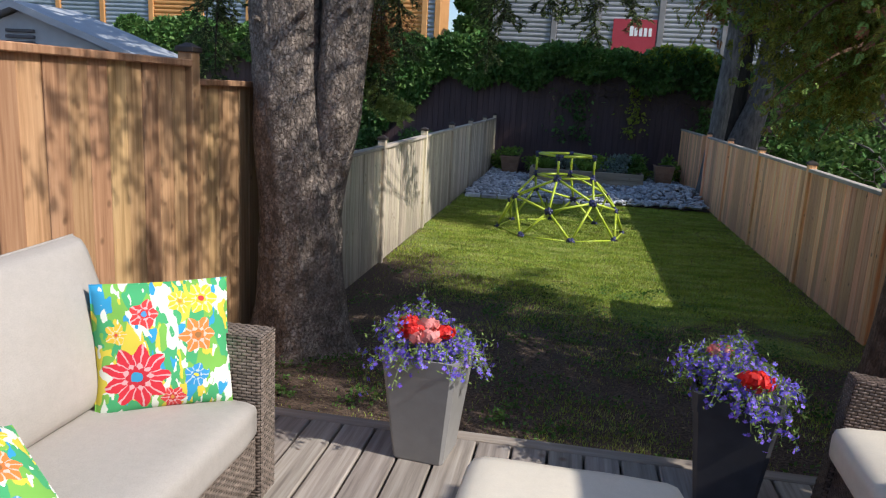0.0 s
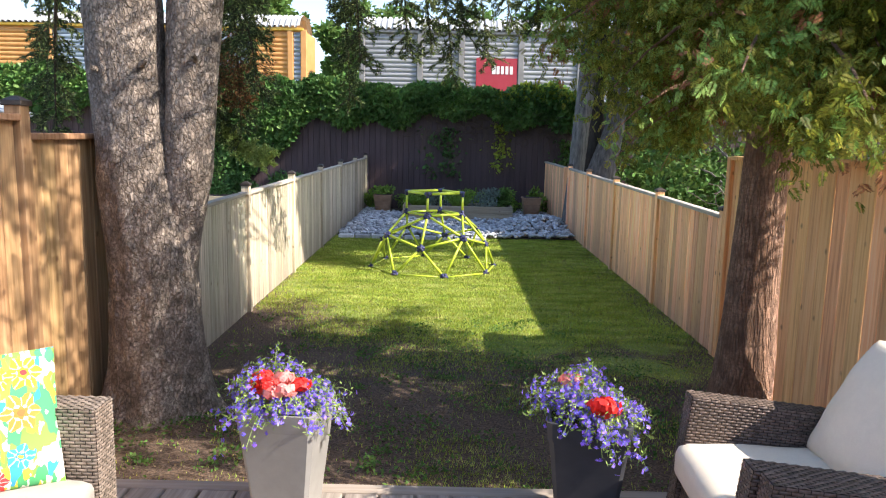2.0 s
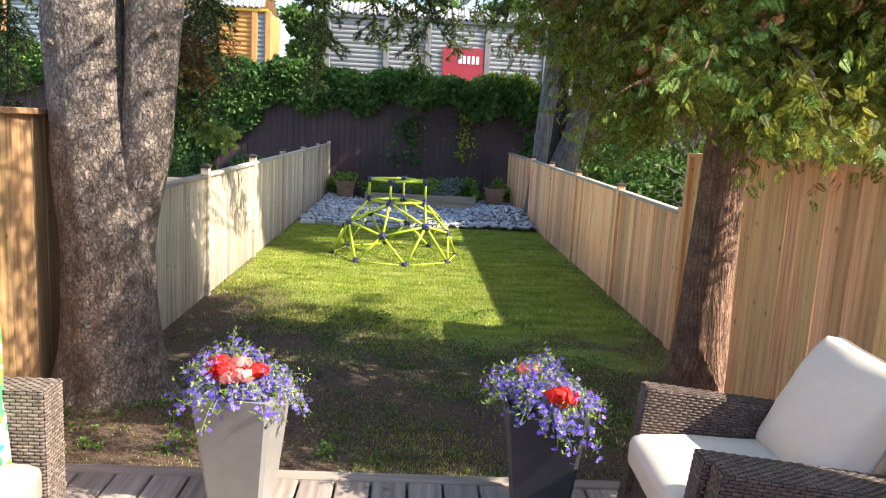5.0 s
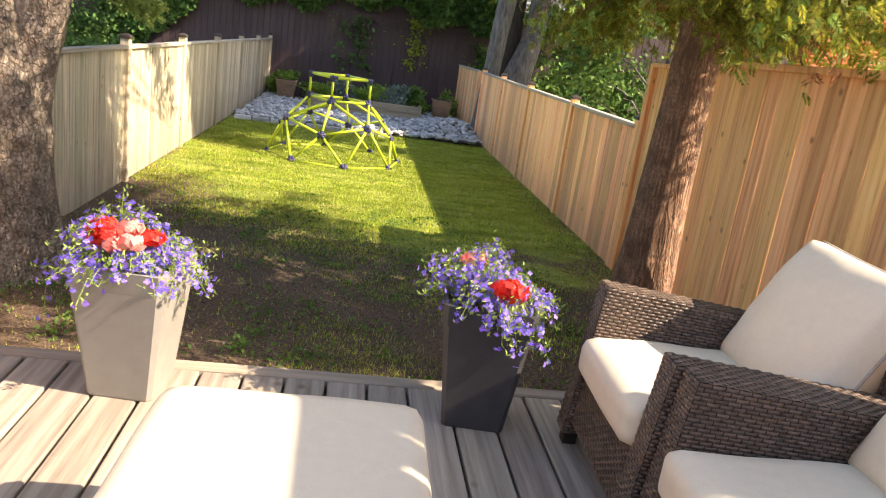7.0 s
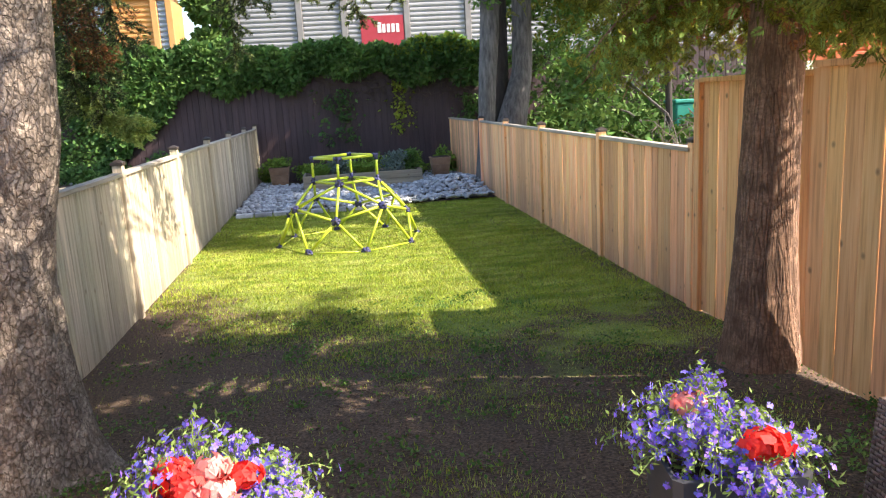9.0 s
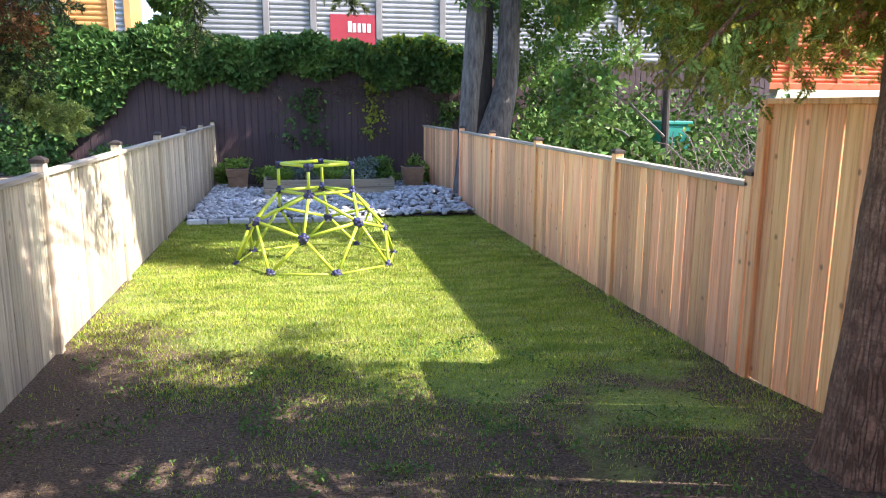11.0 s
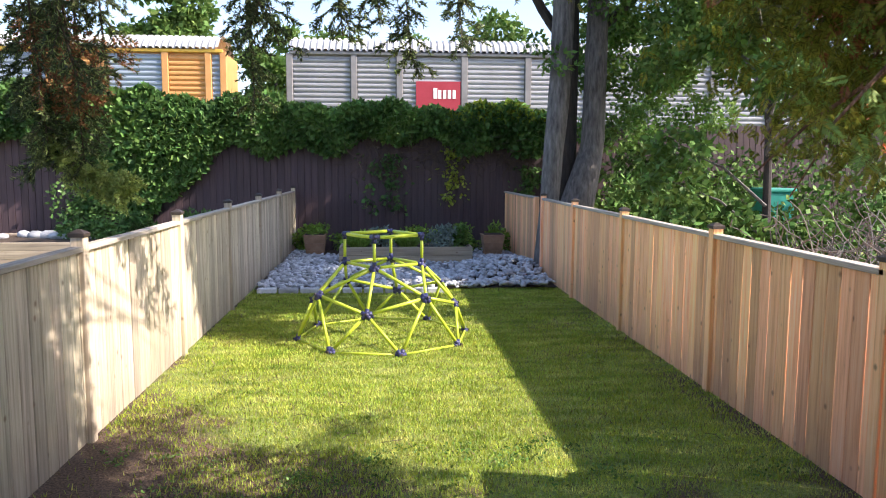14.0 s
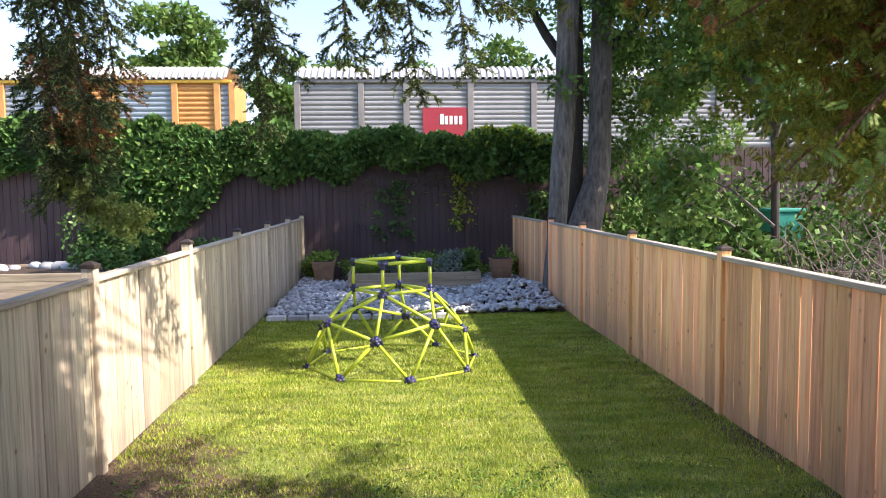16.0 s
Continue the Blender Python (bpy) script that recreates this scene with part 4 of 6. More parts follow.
def flowers(at, seed, label, red, pink, spill, long_stems=()):
    """Lobelia with a geranium head: foliage, stems, small blue flowers, red petals."""
    rng = np.random.default_rng(seed)
    c = thing("flowering_plant", at, label, "flowers")
    tips, stems = [], Geo()
    n = 215
    for i in range(n):
        a = rng.uniform(0, math.tau)
        side = Vector((math.cos(a), math.sin(a), 0))
        reach = rng.uniform(0.04, 0.235) * rng.uniform(0.62, 0.92)
        rise = rng.uniform(0.03, 0.19) * (1.25 - reach * 3)
        if side.dot(Vector(spill)) > 0.1:
            rise *= 0.62
        fall = rng.uniform(0.0, 0.125) if (reach > 0.15 and side.dot(Vector(spill)) > 0.1) else rng.uniform(0, 0.05)
        base = side * rng.uniform(0, 0.1)
        p1 = base + side * reach * 0.5 + Vector((0, 0, rise))
        p2 = base + side * reach + Vector((0, 0, rise * 0.9 - fall))
        pts = [base, base.lerp(p1, 0.6) + Vector((0, 0, 0.01)), p1, p1.lerp(p2, 0.6) + Vector((0, 0, 0.012)), p2]
        stems.tube(pts, 0.0011, 3, caps=False)
        tips.append(pts)
    for q in long_stems:
        pts = [Vector((0, 0, 0)).lerp(Vector(q[0]), 0.4)] + [Vector(w) for w in q]
        stems.tube(pts, 0.0013, 3, caps=False)
        tips.append(pts[-5:])
    part("stem", stems, M_STEM, c, kind="stuff")
    pts = np.array([[(p[k].lerp(p[k + 1], t)) for k, t in ((1, 0.5), (2, 0.2), (2, 0.7), (3, 0.3), (3, 0.6), (3, 1.0))] for p in tips]).reshape(-1, 3)
    fp = np.repeat(pts, 3, 0) + rng.normal(size=(len(pts) * 3, 3)) * 0.011
    cloud("foliage", leaves(rng, fp, 0.022, 0.0075, down=-0.2), M_STEM, c, kind="stuff")
    # blossoms: two lobes above, three below
    sel = pts[rng.random(len(pts)) < 0.62] + rng.normal(size=(1, 3)) * 0.0
    heads = np.repeat(sel, 2, 0) + rng.normal(size=(len(sel) * 2, 3)) * 0.012
    facing = unit(heads * np.array([1, 1, 0.4]) + rng.normal(size=heads.shape) * 0.12 + np.array([0, -0.03, 0.03]))
    u = unit(np.cross(facing, np.array([0, 0, 1.0])))
    v = np.cross(u, facing)
    quads = []
    for ang, ln, w in ((0.5, 0.009, 0.005), (-0.5, 0.009, 0.005), (2.1, 0.012, 0.010), (math.pi, 0.013, 0.010), (-2.1, 0.012, 0.010)):
        d = u * math.sin(ang) + v * math.cos(ang)
        s = u * math.cos(ang) - v * math.sin(ang)
        quads.append(np.stack([heads, heads + d * ln * 0.6 + s * w / 2 + facing * 0.002, heads + d * ln, heads + d * ln * 0.6 - s * w / 2 + facing * 0.002], 1))
    cloud("blossom", np.concatenate(quads), M_BLUE, c, kind="stuff")
    for k, (pos, r, mat, nm) in enumerate(((red, 0.05, M_RED, "red_bloom"),) + tuple((q, 0.036, mm, "bloom") for q, mm in pink)):
        m = 120
        dirs = unit(rng.normal(size=(m, 3)) + np.array([0, -0.3, 0.4]))
        ctr = np.array(pos) + np.array([0, -0.02, 0.0]) + dirs * np.array([1.2, 0.9, 0.65]) * r * rng.uniform(0.4, 1.1, (m, 1))
        uu = unit(np.cross(dirs, rng.normal(size=(m, 3))))
        vv = np.cross(dirs, uu)
        s = 0.016
        polys = np.stack([ctr - uu * s, ctr - vv * s * 0.8 + dirs * 0.003, ctr + uu * s + dirs * 0.006, ctr + vv * s * 0.8 + dirs * 0.003], 1)
        cloud(nm, polys, mat, c, label="cluster of ruffled petals")
        part("flower_stalk", Geo().tube([(pos[0] * 0.4, pos[1] * 0.4, -0.04), (pos[0], pos[1], pos[2])], 0.003, 5), M_STEM, c)
    return c


planter(pose(0.355, 5.51, DZ, 0, 0, -7), M_POT_L, "tall tapered light grey planter on the deck edge", False)
planter(pose(1.55, 5.475, DZ, 0, 0, -8), M_POT_D, "tall tapered charcoal planter with a rim band on the deck edge", True)
flowers(pose(0.355, 5.51, DZ + 0.43), 31, "trailing blue lobelia with coral red geraniums in the grey planter", (-0.06, -0.07, 0.125),
        [((0.0, -0.05, 0.15), M_PINK), ((-0.03, -0.1, 0.105), M_PINK), ((0.065, -0.05, 0.125), M_RED), ((-0.08, -0.03, 0.145), M_RED), ((0.02, -0.1, 0.12), M_PINK)], (0.9, -0.5, 0),
        [((-0.04, 0.0, 0.14), (-0.045, 0.0, 0.2), (-0.04, 0.0, 0.235), (-0.042, 0.0, 0.25)),
         ((-0.12, -0.05, 0.06), (-0.2, -0.08, 0.02), (-0.24, -0.1, -0.06), (-0.245, -0.1, -0.16))])
flowers(pose(1.555, 5.475, DZ + 0.43), 32, "trailing blue lobelia round a bright red geranium in the charcoal planter", (0.02, -0.13, 0.105),
        [((-0.08, 0.03, 0.15), M_PINK)], (0.9, -0.5, 0))


# ---- trees ----
def trunk_geo(points, radii, n=28, rough=0.06, flare=0.0, seed=0, step=0.06):
    """A trunk skin with furrowed relief through the points."""
    pts, rad = [], []
    for a, b, r0, r1 in zip(points, points[1:], radii, radii[1:]):
        a, b = Vector(a), Vector(b)
        k = max(2, int((b - a).length / step))
        for i in range(k):
            t = i / k
            pts.append(a.lerp(b, t))
            rad.append(r0 + (r1 - r0) * t)
    pts.append(Vector(points[-1]))
    rad.append(radii[-1])
    for _ in range(3):
        pts = [pts[0]] + [(pts[i - 1] + pts[i] * 2 + pts[i + 1]) / 4 for i in range(1, len(pts) - 1)] + [pts[-1]]
    g = Geo()
    z0 = pts[0].z
    for i, p in enumerate(pts):
        for k in range(n):
            a = math.tau * k / n
            q = Vector((math.cos(a), math.sin(a), 0))
            root = flare * math.exp(-(p.z - z0) / 0.19) * (0.6 + 0.4 * math.sin(a * 5 + seed) + 0.4 * noise.noise(Vector((q.x * 2, q.y * 2, seed))))
            w = noise.noise(Vector((q.x * 3 * rad[i] / 0.2 + seed, q.y * 3 * rad[i] / 0.2, p.z * 1.6))) + 0.5 * noise.noise(Vector((q.x * 9 + seed, q.y * 9, p.z * 6)))
            g.v.append(p + q * rad[i] * (1 + rough * w + root))
    for i in range(len(pts) - 1):
        for k in range(n):
            g.f.append((i * n + k, i * n + (k + 1) % n, (i + 1) * n + (k + 1) % n, (i + 1) * n + k))
    g.f.append(tuple(range((len(pts) - 1) * n, len(pts) * n)))
    return g


def drooping_spray(rng, pts, density, length, spread, hang):
    """Side twigs along a branch, each with smaller twigs, and needles round them; returns needle centres and directions, and twig lines."""
    c, d, tw = [], [], []
    def clothe(p, q, s):
        ln = np.linalg.norm(q - p)
        k = max(4, int(ln * 240))
        c.append(p + (q - p) * rng.random((k, 1)))
        d.append(unit(unit(np.cross(np.broadcast_to(s, (k, 3)), rng.normal(size=(k, 3)))) + s * 0.9))
    for a, b in zip(pts, pts[1:]):
        a, b = np.array(a), np.array(b)
        ax = unit(b - a)
        clothe(a, b, ax)
        m = max(2, int(np.linalg.norm(b - a) * density))
        for i in range(m):
            p = a + (b - a) * rng.random()
            perp = unit(np.cross(ax, rng.normal(size=3)))
            s = unit(perp * spread + ax * 0.45 + np.array([0, 0, -hang]))
            ln = length * rng.uniform(0.45, 1.3)
            q = p + s * ln
            tw.append((p, q))
            clothe(p, q, s)
            for k in range(3):
                t = rng.uniform(0.25, 0.9)
                s2 = unit(s + unit(np.cross(s, rng.normal(size=3))) * 0.9 + np.array([0, 0, -0.25]))
                p2 = p + s * ln * t
                q2 = p2 + s2 * ln * 0.45 * (1.1 - t * 0.5)
                clothe(p2, q2, s2)
    return np.concatenate(c), np.concatenate(d), tw


def needles(rng, c, d, length=0.028, width=0.005):
    n = len(c)
    s = unit(np.cross(d, rng.normal(size=(n, 3)))) * width
    ln = length * rng.uniform(0.7, 1.3, (n, 1))
    return np.stack([c - s, c + s, c + d * ln], 1)


def build_spruce():
    rng = np.random.default_rng(51)
    root = thing("spruce_tree", pose(0, 0, 0), "double-stemmed spruce with scaly grey-brown bark and drooping dark branches", "tree")
    g = trunk_geo([(-0.93, 7.45, 0.1), (-0.93, 7.45, 0.7), (-0.94, 7.45, 1.25), (-1.02, 7.45, 1.8), (-1.08, 7.45, 2.8), (-1.2, 7.5, 4.5), (-1.3, 7.6, 9.0)],
                  [0.31, 0.285, 0.27, 0.235, 0.232, 0.19, 0.05], n=60, rough=0.09, flare=0.85, seed=2, step=0.03)
    part("trunk", g, M_BARK, root, smooth=True)
    g = trunk_geo([(-0.86, 7.49, 0.1), (-0.86, 7.49, 0.7), (-0.80, 7.48, 1.3), (-0.71, 7.48, 1.8), (-0.64, 7.5, 2.8), (-0.5, 7.6, 4.5), (-0.4, 7.7, 8.5)],
                  [0.14, 0.14, 0.15, 0.155, 0.168, 0.14, 0.04], n=44, rough=0.07, seed=5, step=0.03)
    part("second_trunk", g, M_BARK, root, smooth=True)
    for p, q in (((-0.93, 7.32, 2.44), (-0.80, 7.10, 2.47)), ((-0.6, 7.36, 2.5), (-0.57, 7.24, 2.52)), ((-1.15, 7.25, 2.42), (-1.17, 7.19, 2.43))):
        part("branch_stub", Geo().tube([p, q], [0.022, 0.013], 8), M_BARK, root)
    lines = []
    # limbs that hang into view: start on a stem, out, then down
    def limb(a, b, c, r=0.03):
        a, b, c = Vector(a), Vector(b), Vector(c)
        pts = [a.lerp(b, t) * (1 - t) + b.lerp(c, t) * t for t in [i / 9 for i in range(10)]]
        lines.append((pts, r))
    for a, b, c in (
            ((-1.0, 7.5, 4.3), (-1.3, 10.8, 5.0), (-1.62, 12.0, 1.95)), 
            ((-1.0, 7.5, 4.3), (-1.4, 10.6, 4.9), (-1.85, 11.9, 2.0)), ((-1.0, 7.5, 4.5), (-1.2, 10.9, 4.8), (-1.68, 12.2, 2.3)),
            ((-1.0, 7.5, 4.6), (-1.1, 10.8, 5.0), (-1.45, 12.1, 2.7)), ((-0.5, 7.6, 4.6), (-0.2, 11.0, 5.2), (-0.28, 12.1, 2.5)),
            ((-0.5, 7.6, 4.8), (-0.5, 11.0, 5.2), (-0.05, 11.9, 2.9)), ((-0.5, 7.6, 5.0), (0.8, 10.6, 5.4), (1.0, 11.8, 2.75)),
            ((-0.4, 7.6, 5.4), (1.0, 10.4, 5.6), (1.45, 12.2, 3.0)), ((-0.4, 7.6, 5.4), (0.4, 10.2, 5.6), (0.45, 12.0, 3.0)),
            ((-0.4, 7.6, 5.2), (0.6, 9.8, 5.2), (0.75, 11.4, 3.0)), ((-0.4, 7.6, 5.6), (0.9, 9.8, 5.6), (1.7, 11.6, 3.3)),
            ((-1.1, 7.5, 4.0), (-2.6, 9.6, 4.6), (-3.4, 10.8, 2.2)), ((-1.1, 7.5, 4.4), (-2.6, 10.6, 5.0), (-3.2, 12.2, 2.0)),
            ((-1.1, 7.5, 4.4), (-2.2, 9.4, 4.8), (-2.6, 10.6, 2.4)), ((-1.2, 7.4, 3.4), (-2.0, 8.4, 3.8), (-2.3, 8.9, 2.0)),
            ((-1.2, 7.4, 4.2), (-1.9, 8.8, 4.4), (-1.9, 9.8, 2.5)),
            ((-0.5, 7.5, 4.2), (0.2, 9.0, 4.4), (0.1, 10.0, 2.75)), ((-0.9, 7.6, 4.0), (-0.9, 9.0, 4.2), (-0.85, 10.0, 2.35)),
            ((-0.4, 7.6, 4.8), (0.8, 8.6, 4.8), (1.1, 9.4, 2.95)), ((-0.4, 7.6, 4.8), (1.2, 8.6, 4.8), (1.8, 9.6, 3.1))):
        limb(a, b, c)
    for i in range(34):
        a = rng.uniform(0, math.tau)
        z = rng.uniform(4.3, 8.5)
        r = 2.6 * (1 - (z - 3.5) / 7)
        limb((-0.9, 7.5, z), (-0.9 + r * 0.6 * math.cos(a), 7.5 + r * 0.6 * math.sin(a), z + 0.3), (-0.9 + r * math.cos(a), 7.5 + r * math.sin(a), z - 0.7))
    C, D, TW = [], [], Geo()
    for pts, r in lines:
        part("branch", Geo().tube(pts, [r * (1 - 0.85 * i / 9) for i in range(10)], 6), M_TWIG, root)
        half = pts[3:]
        c, d, tw = drooping_spray(rng, [tuple(p) for p in half], 40 if pts[-1].z < 3.6 else 14, 0.24, 1.0, 0.28)
        C.append(c)
        D.append(d)
        for p, q in tw:
            TW.tube([p, q], [0.004, 0.002], 3, caps=False)
    C, D = np.concatenate(C), np.concatenate(D)
    part("twig", TW, M_TWIG, root, kind="stuff")
    young = rng.random(len(C)) < 0.2
    # brown patch put where the orange railway car shows through the branch
    dry = (np.abs(C[:, 0] + 1.45) < 0.32) & (C[:, 2] > 2.35) & (C[:, 2] < 2.95) & (C[:, 1] > 11) & (rng.random(len(C)) < 0.6)
    cloud("dry_needles", needles(rng, C[dry], D[dry], 0.034, 0.005), M_CEDAR_B, root, kind="stuff")
    C, D, young = C[~dry], D[~dry], young[~dry]
    cloud("needles", needles(rng, C[~young], D[~young], 0.034, 0.0055), M_SPRUCE, root, kind="stuff")
    cloud("young_needles", needles(rng, C[young], D[young], 0.034, 0.0055), M_SPRUCE_T, root, kind="stuff")
    c, d, tw = drooping_spray(rng, [(-1.95, 12.0, 3.3), (-1.98, 12.0, 2.8), (-1.98, 12.0, 2.4), (-1.9, 12.0, 2.05)], 80, 0.3, 1.0, 0.3)
    cloud("hanging_needles", needles(rng, c, d, 0.036, 0.007), M_SPRUCE, root, kind="stuff")
    c, d, tw = drooping_spray(rng, [(-1.75, 12.0, 3.3), (-1.7, 12.0, 2.75), (-1.6, 12.0, 2.4)], 60, 0.2, 1.0, 0.3)
    cloud("hanging_dry_needles", needles(rng, c, d, 0.034, 0.005), M_CEDAR_B, root, kind="stuff")
    # the bright-tipped low spray; its sunlight is painted in as paler needles
    c, d, tw = drooping_spray(rng, [(-1.95, 11.95, 2.15), (-1.65, 12.0, 1.88), (-1.27, 12.0, 1.72)], 170, 0.15, 1.0, 0.1)
    cloud("bright_tip", needles(rng, c, d, 0.038, 0.009), M_TIP, root, kind="stuff")


build_spruce()


def build_cedar():
    rng = np.random.default_rng(61)
    root = thing("cedar_tree", pose(0, 0, 0), "cedar with reddish fibrous bark and dense hanging green sprays", "tree")
    g = trunk_geo([(3.2, 8.0, 0.1), (3.21, 8.0, 0.9), (3.23, 8.0, 1.7), (3.3, 8.05, 3.0), (3.4, 8.1, 8.0)], [0.225, 0.185, 0.16, 0.14, 0.04], n=40, rough=0.06, flare=0.3, seed=8, step=0.04)
    part("trunk", g, M_BARK_C, root, smooth=True)
    limbs = []
    def limb(a, z, r, drop):
        s = Vector((math.cos(a), math.sin(a), 0))
        p0 = Vector((3.26, 8.05, z))
        p2 = p0 + s * r + Vector((0, 0, -drop))
        p1 = p0 + s * r * 0.5 + Vector((0, 0, 0.28))
        limbs.append([p0.lerp(p1, t) * (1 - t) + p1.lerp(p2, t) * t for t in [k / 6 for k in range(7)]])
    for i in range(70):
        z = 2.3 + 4.6 * (i / 70) ** 1.2
        limb(i * 2.4, z, rng.uniform(0.9, 1.0) * (1.0 + 1.0 * math.sin(min(1, (z - 2.0) / 2.0) * math.pi / 2) - max(0, z - 4) * 0.35), rng.uniform(0.15, 0.5))
    for i in range(30):
        limb(radians(rng.uniform(55, 165)), rng.uniform(2.3, 4.8), rng.uniform(0.9, 1.7), rng.uniform(0.3, 0.8))
    # high limbs added to shade the near part of the pale fence
    for i in range(26):
        limb(radians(rng.uniform(55, 150)), rng.uniform(4.0, 6.0), rng.uniform(1.3, 1.9), rng.uniform(0.0, 0.4))
    for i in range(34):
        limb(radians(rng.uniform(240, 300)), rng.uniform(2.5, 4.2), rng.uniform(1.7, 3.0), rng.uniform(0.2, 0.5))
    # limbs above the view, added to dapple the tall red fence
    for i in range(34):
        limb(radians(rng.uniform(220, 295)), rng.uniform(4.7, 6.6), rng.uniform(1.8, 4.2), rng.uniform(0.0, 0.4))
    for i in range(16):
        limb(radians(2 + 3.4 * i), 2.35 + 0.16 * ((i * 7) % 16) * 0.6, rng.uniform(0.8, 1.5), rng.uniform(-0.1, 0.1))
    # long limbs added to cast bands of shade over the lawn
    for i in range(9):
        limb(radians(52 + 3.2 * i), 3.6 + 0.28 * ((i * 4) % 9), rng.uniform(3.0, 3.7), rng.uniform(-0.1, 0.2))
    cs = []
    for pts in limbs:
        part("branch", Geo().tube(pts, [0.022 * (1 - 0.8 * i / 6) for i in range(7)], 5), M_BARK_C, root)
        pts = np.array(pts)
        ln = np.linalg.norm(pts[-1] - pts[0])
        k = int((50 if pts[0][2] < 4.3 else 17) * ln)
        t = rng.uniform(1.2, 5.999, k)
        i = t.astype(int)
        base = pts[i] + (pts[np.minimum(i + 1, 6)] - pts[i]) * (t - i)[:, None]
        cs.append(base + rng.normal(size=(k, 3)) * np.array([0.13, 0.13, 0.10]) - np.array([0, 0, 0.1]))
    cs = np.concatenate(cs)
    ok = ((cs[:, 1] > 5.15) & (cs[:, 2] > 2.0)) | ((cs[:, 1] > 7.9) & (cs[:, 2] > 1.78)) | (cs[:, 2] > 3.9)
    ok &= (cs[:, 0] < 3.5) | (cs[:, 1] < 9.0) | (cs[:, 2] > 2.2)
    ok &= (cs[:, 1] < 9.9) | (cs[:, 2] < 2.6) | (cs[:, 0] > 4.5)
    ok &= (cs[:, 1] < 8.5) | (cs[:, 2] > 2.08)
    ok &= (cs[:, 0] > 1.5) | (cs[:, 2] > 3.2)
    ok &= (cs[:, 2] < 3.7) | (cs[:, 0] < 2.6) | (cs[:, 1] < 7.1) | np.array([noise.noise(Vector(q) * 2.6) > -0.2 for q in cs])
    ok &= (cs[:, 2] < 2.6) | (cs[:, 0] < 3.35) | (cs[:, 1] < 6.5) | np.array([noise.noise(Vector(q) * 2.6 + Vector((5, 3, 1))) > 0.26 for q in cs])
    # where each spray's shade falls on the pale fence; cut over its sunlit bay
    k = cs[:, 0] - LX
    fy, fz = cs[:, 1] + 0.31 * k, cs[:, 2] - 0.873 * k
    wob = np.array([noise.noise(Vector(q) * 2.0) for q in cs]) * 0.25
    ok &= ~((fz > -0.1) & (fz < 1.5) & (fy > 11.25 + wob) & (fy < 14.0 + wob))
    # keep gaps where the sun reaches the spruce
    k = cs[:, 0] + 0.75
    ty, tz = cs[:, 1] + 0.31 * k, cs[:, 2] - 0.873 * k
    ok &= ~((tz > 1.7) & (tz < 3.2) & (ty > 6.9) & (ty < 7.9)) | np.array([noise.noise(Vector(q) * 3.0 + Vector((9, 2, 4))) > 0.14 for q in cs])
    # loose openings through the crown dapple the lawn
    gx, gy = cs[:, 0] - cs[:, 2] / 0.873, cs[:, 1] + 0.31 * cs[:, 2] / 0.873
    gaps = np.array([noise.noise(Vector((a * 1.5, b * 2.0, 7.0))) > 0.2 for a, b in zip(gx, gy)])
    ok &= ~(gaps & (gx > -1.3) & (gx < 2.6) & (gy > 6.4) & (gy < 10.6))
    cs = cs[ok]
    # unseen high sprays added along the sun's rays to dapple the pale fence
    k, fy, fz = rng.uniform(4.0, 5.6, 900), rng.uniform(7.9, 11.0, 900), rng.uniform(0.0, 1.6, 900)
    more = np.stack([LX + k, fy - 0.31 * k, fz + 0.873 * k], 1)
    more = more[np.array([noise.noise(Vector((q[1] * 1.5, q[2] * 2.2, 3.0))) > -0.12 for q in more])]
    # unseen high sprays added to shade the tall red fence
    k, fy, fz = rng.uniform(4.2, 5.5, 340), rng.uniform(6.1, 7.9, 340), rng.uniform(0.6, 2.1, 340)
    wall = np.stack([LX + k, fy - 0.31 * k, fz + 0.873 * k], 1)
    wall = wall[np.array([noise.noise(Vector((q[1] * 1.3, q[2] * 1.8, 11.0))) > -0.05 for q in wall]) & ~((fy > 7.0) & (fz > 1.2))]
    cs = np.concatenate([cs, more, wall])
    # each spray is a flat hanging fan of lobed strips
    def fans(centres, size, lobes=9):
        n = len(centres)
        ax = unit(rng.normal(size=(n, 3)) * np.array([1, 1, 0.5]) * 0.8 + np.array([0, 0, -1.0]))
        sd = unit(np.cross(ax, rng.normal(size=(n, 3))))
        out = []
        for k in range(lobes):
            f = 0.12 + 0.8 * k / lobes
            for s in (-1, 1):
                d = unit(ax * 0.8 + sd * s)
                p = centres + ax * size * f
                ln = size * (0.5 - 0.36 * f) * rng.uniform(0.7, 1.2, (n, 1))
                w = unit(np.cross(np.cross(d, ax), d)) * size * 0.042
                out.append(np.stack([p, p + d * ln * 0.5 + w, p + d * ln, p + d * ln * 0.5 - w], 1))
        return np.concatenate(out)
    pick = rng.random(len(cs))
    for lo, hi, mat, nm in ((0, 0.72, M_CEDAR, "sprays"), (0.72, 0.96, M_CEDAR_L, "bright_sprays"), (0.96, 1.0, M_CEDAR_B, "brown_sprays")):
        sel = cs[(pick >= lo) & (pick < hi)]
        if nm == "brown_sprays":
            sel = np.concatenate([sel, np.array([2.55, 8.5, 2.62]) + rng.normal(size=(26, 3)) * 0.08])
        big = np.repeat(sel, 9, 0) + rng.normal(size=(len(sel) * 9, 3)) * np.array([0.055, 0.055, 0.075])
        cloud(nm, fans(big, 0.08), mat, root, kind="stuff")


build_cedar()


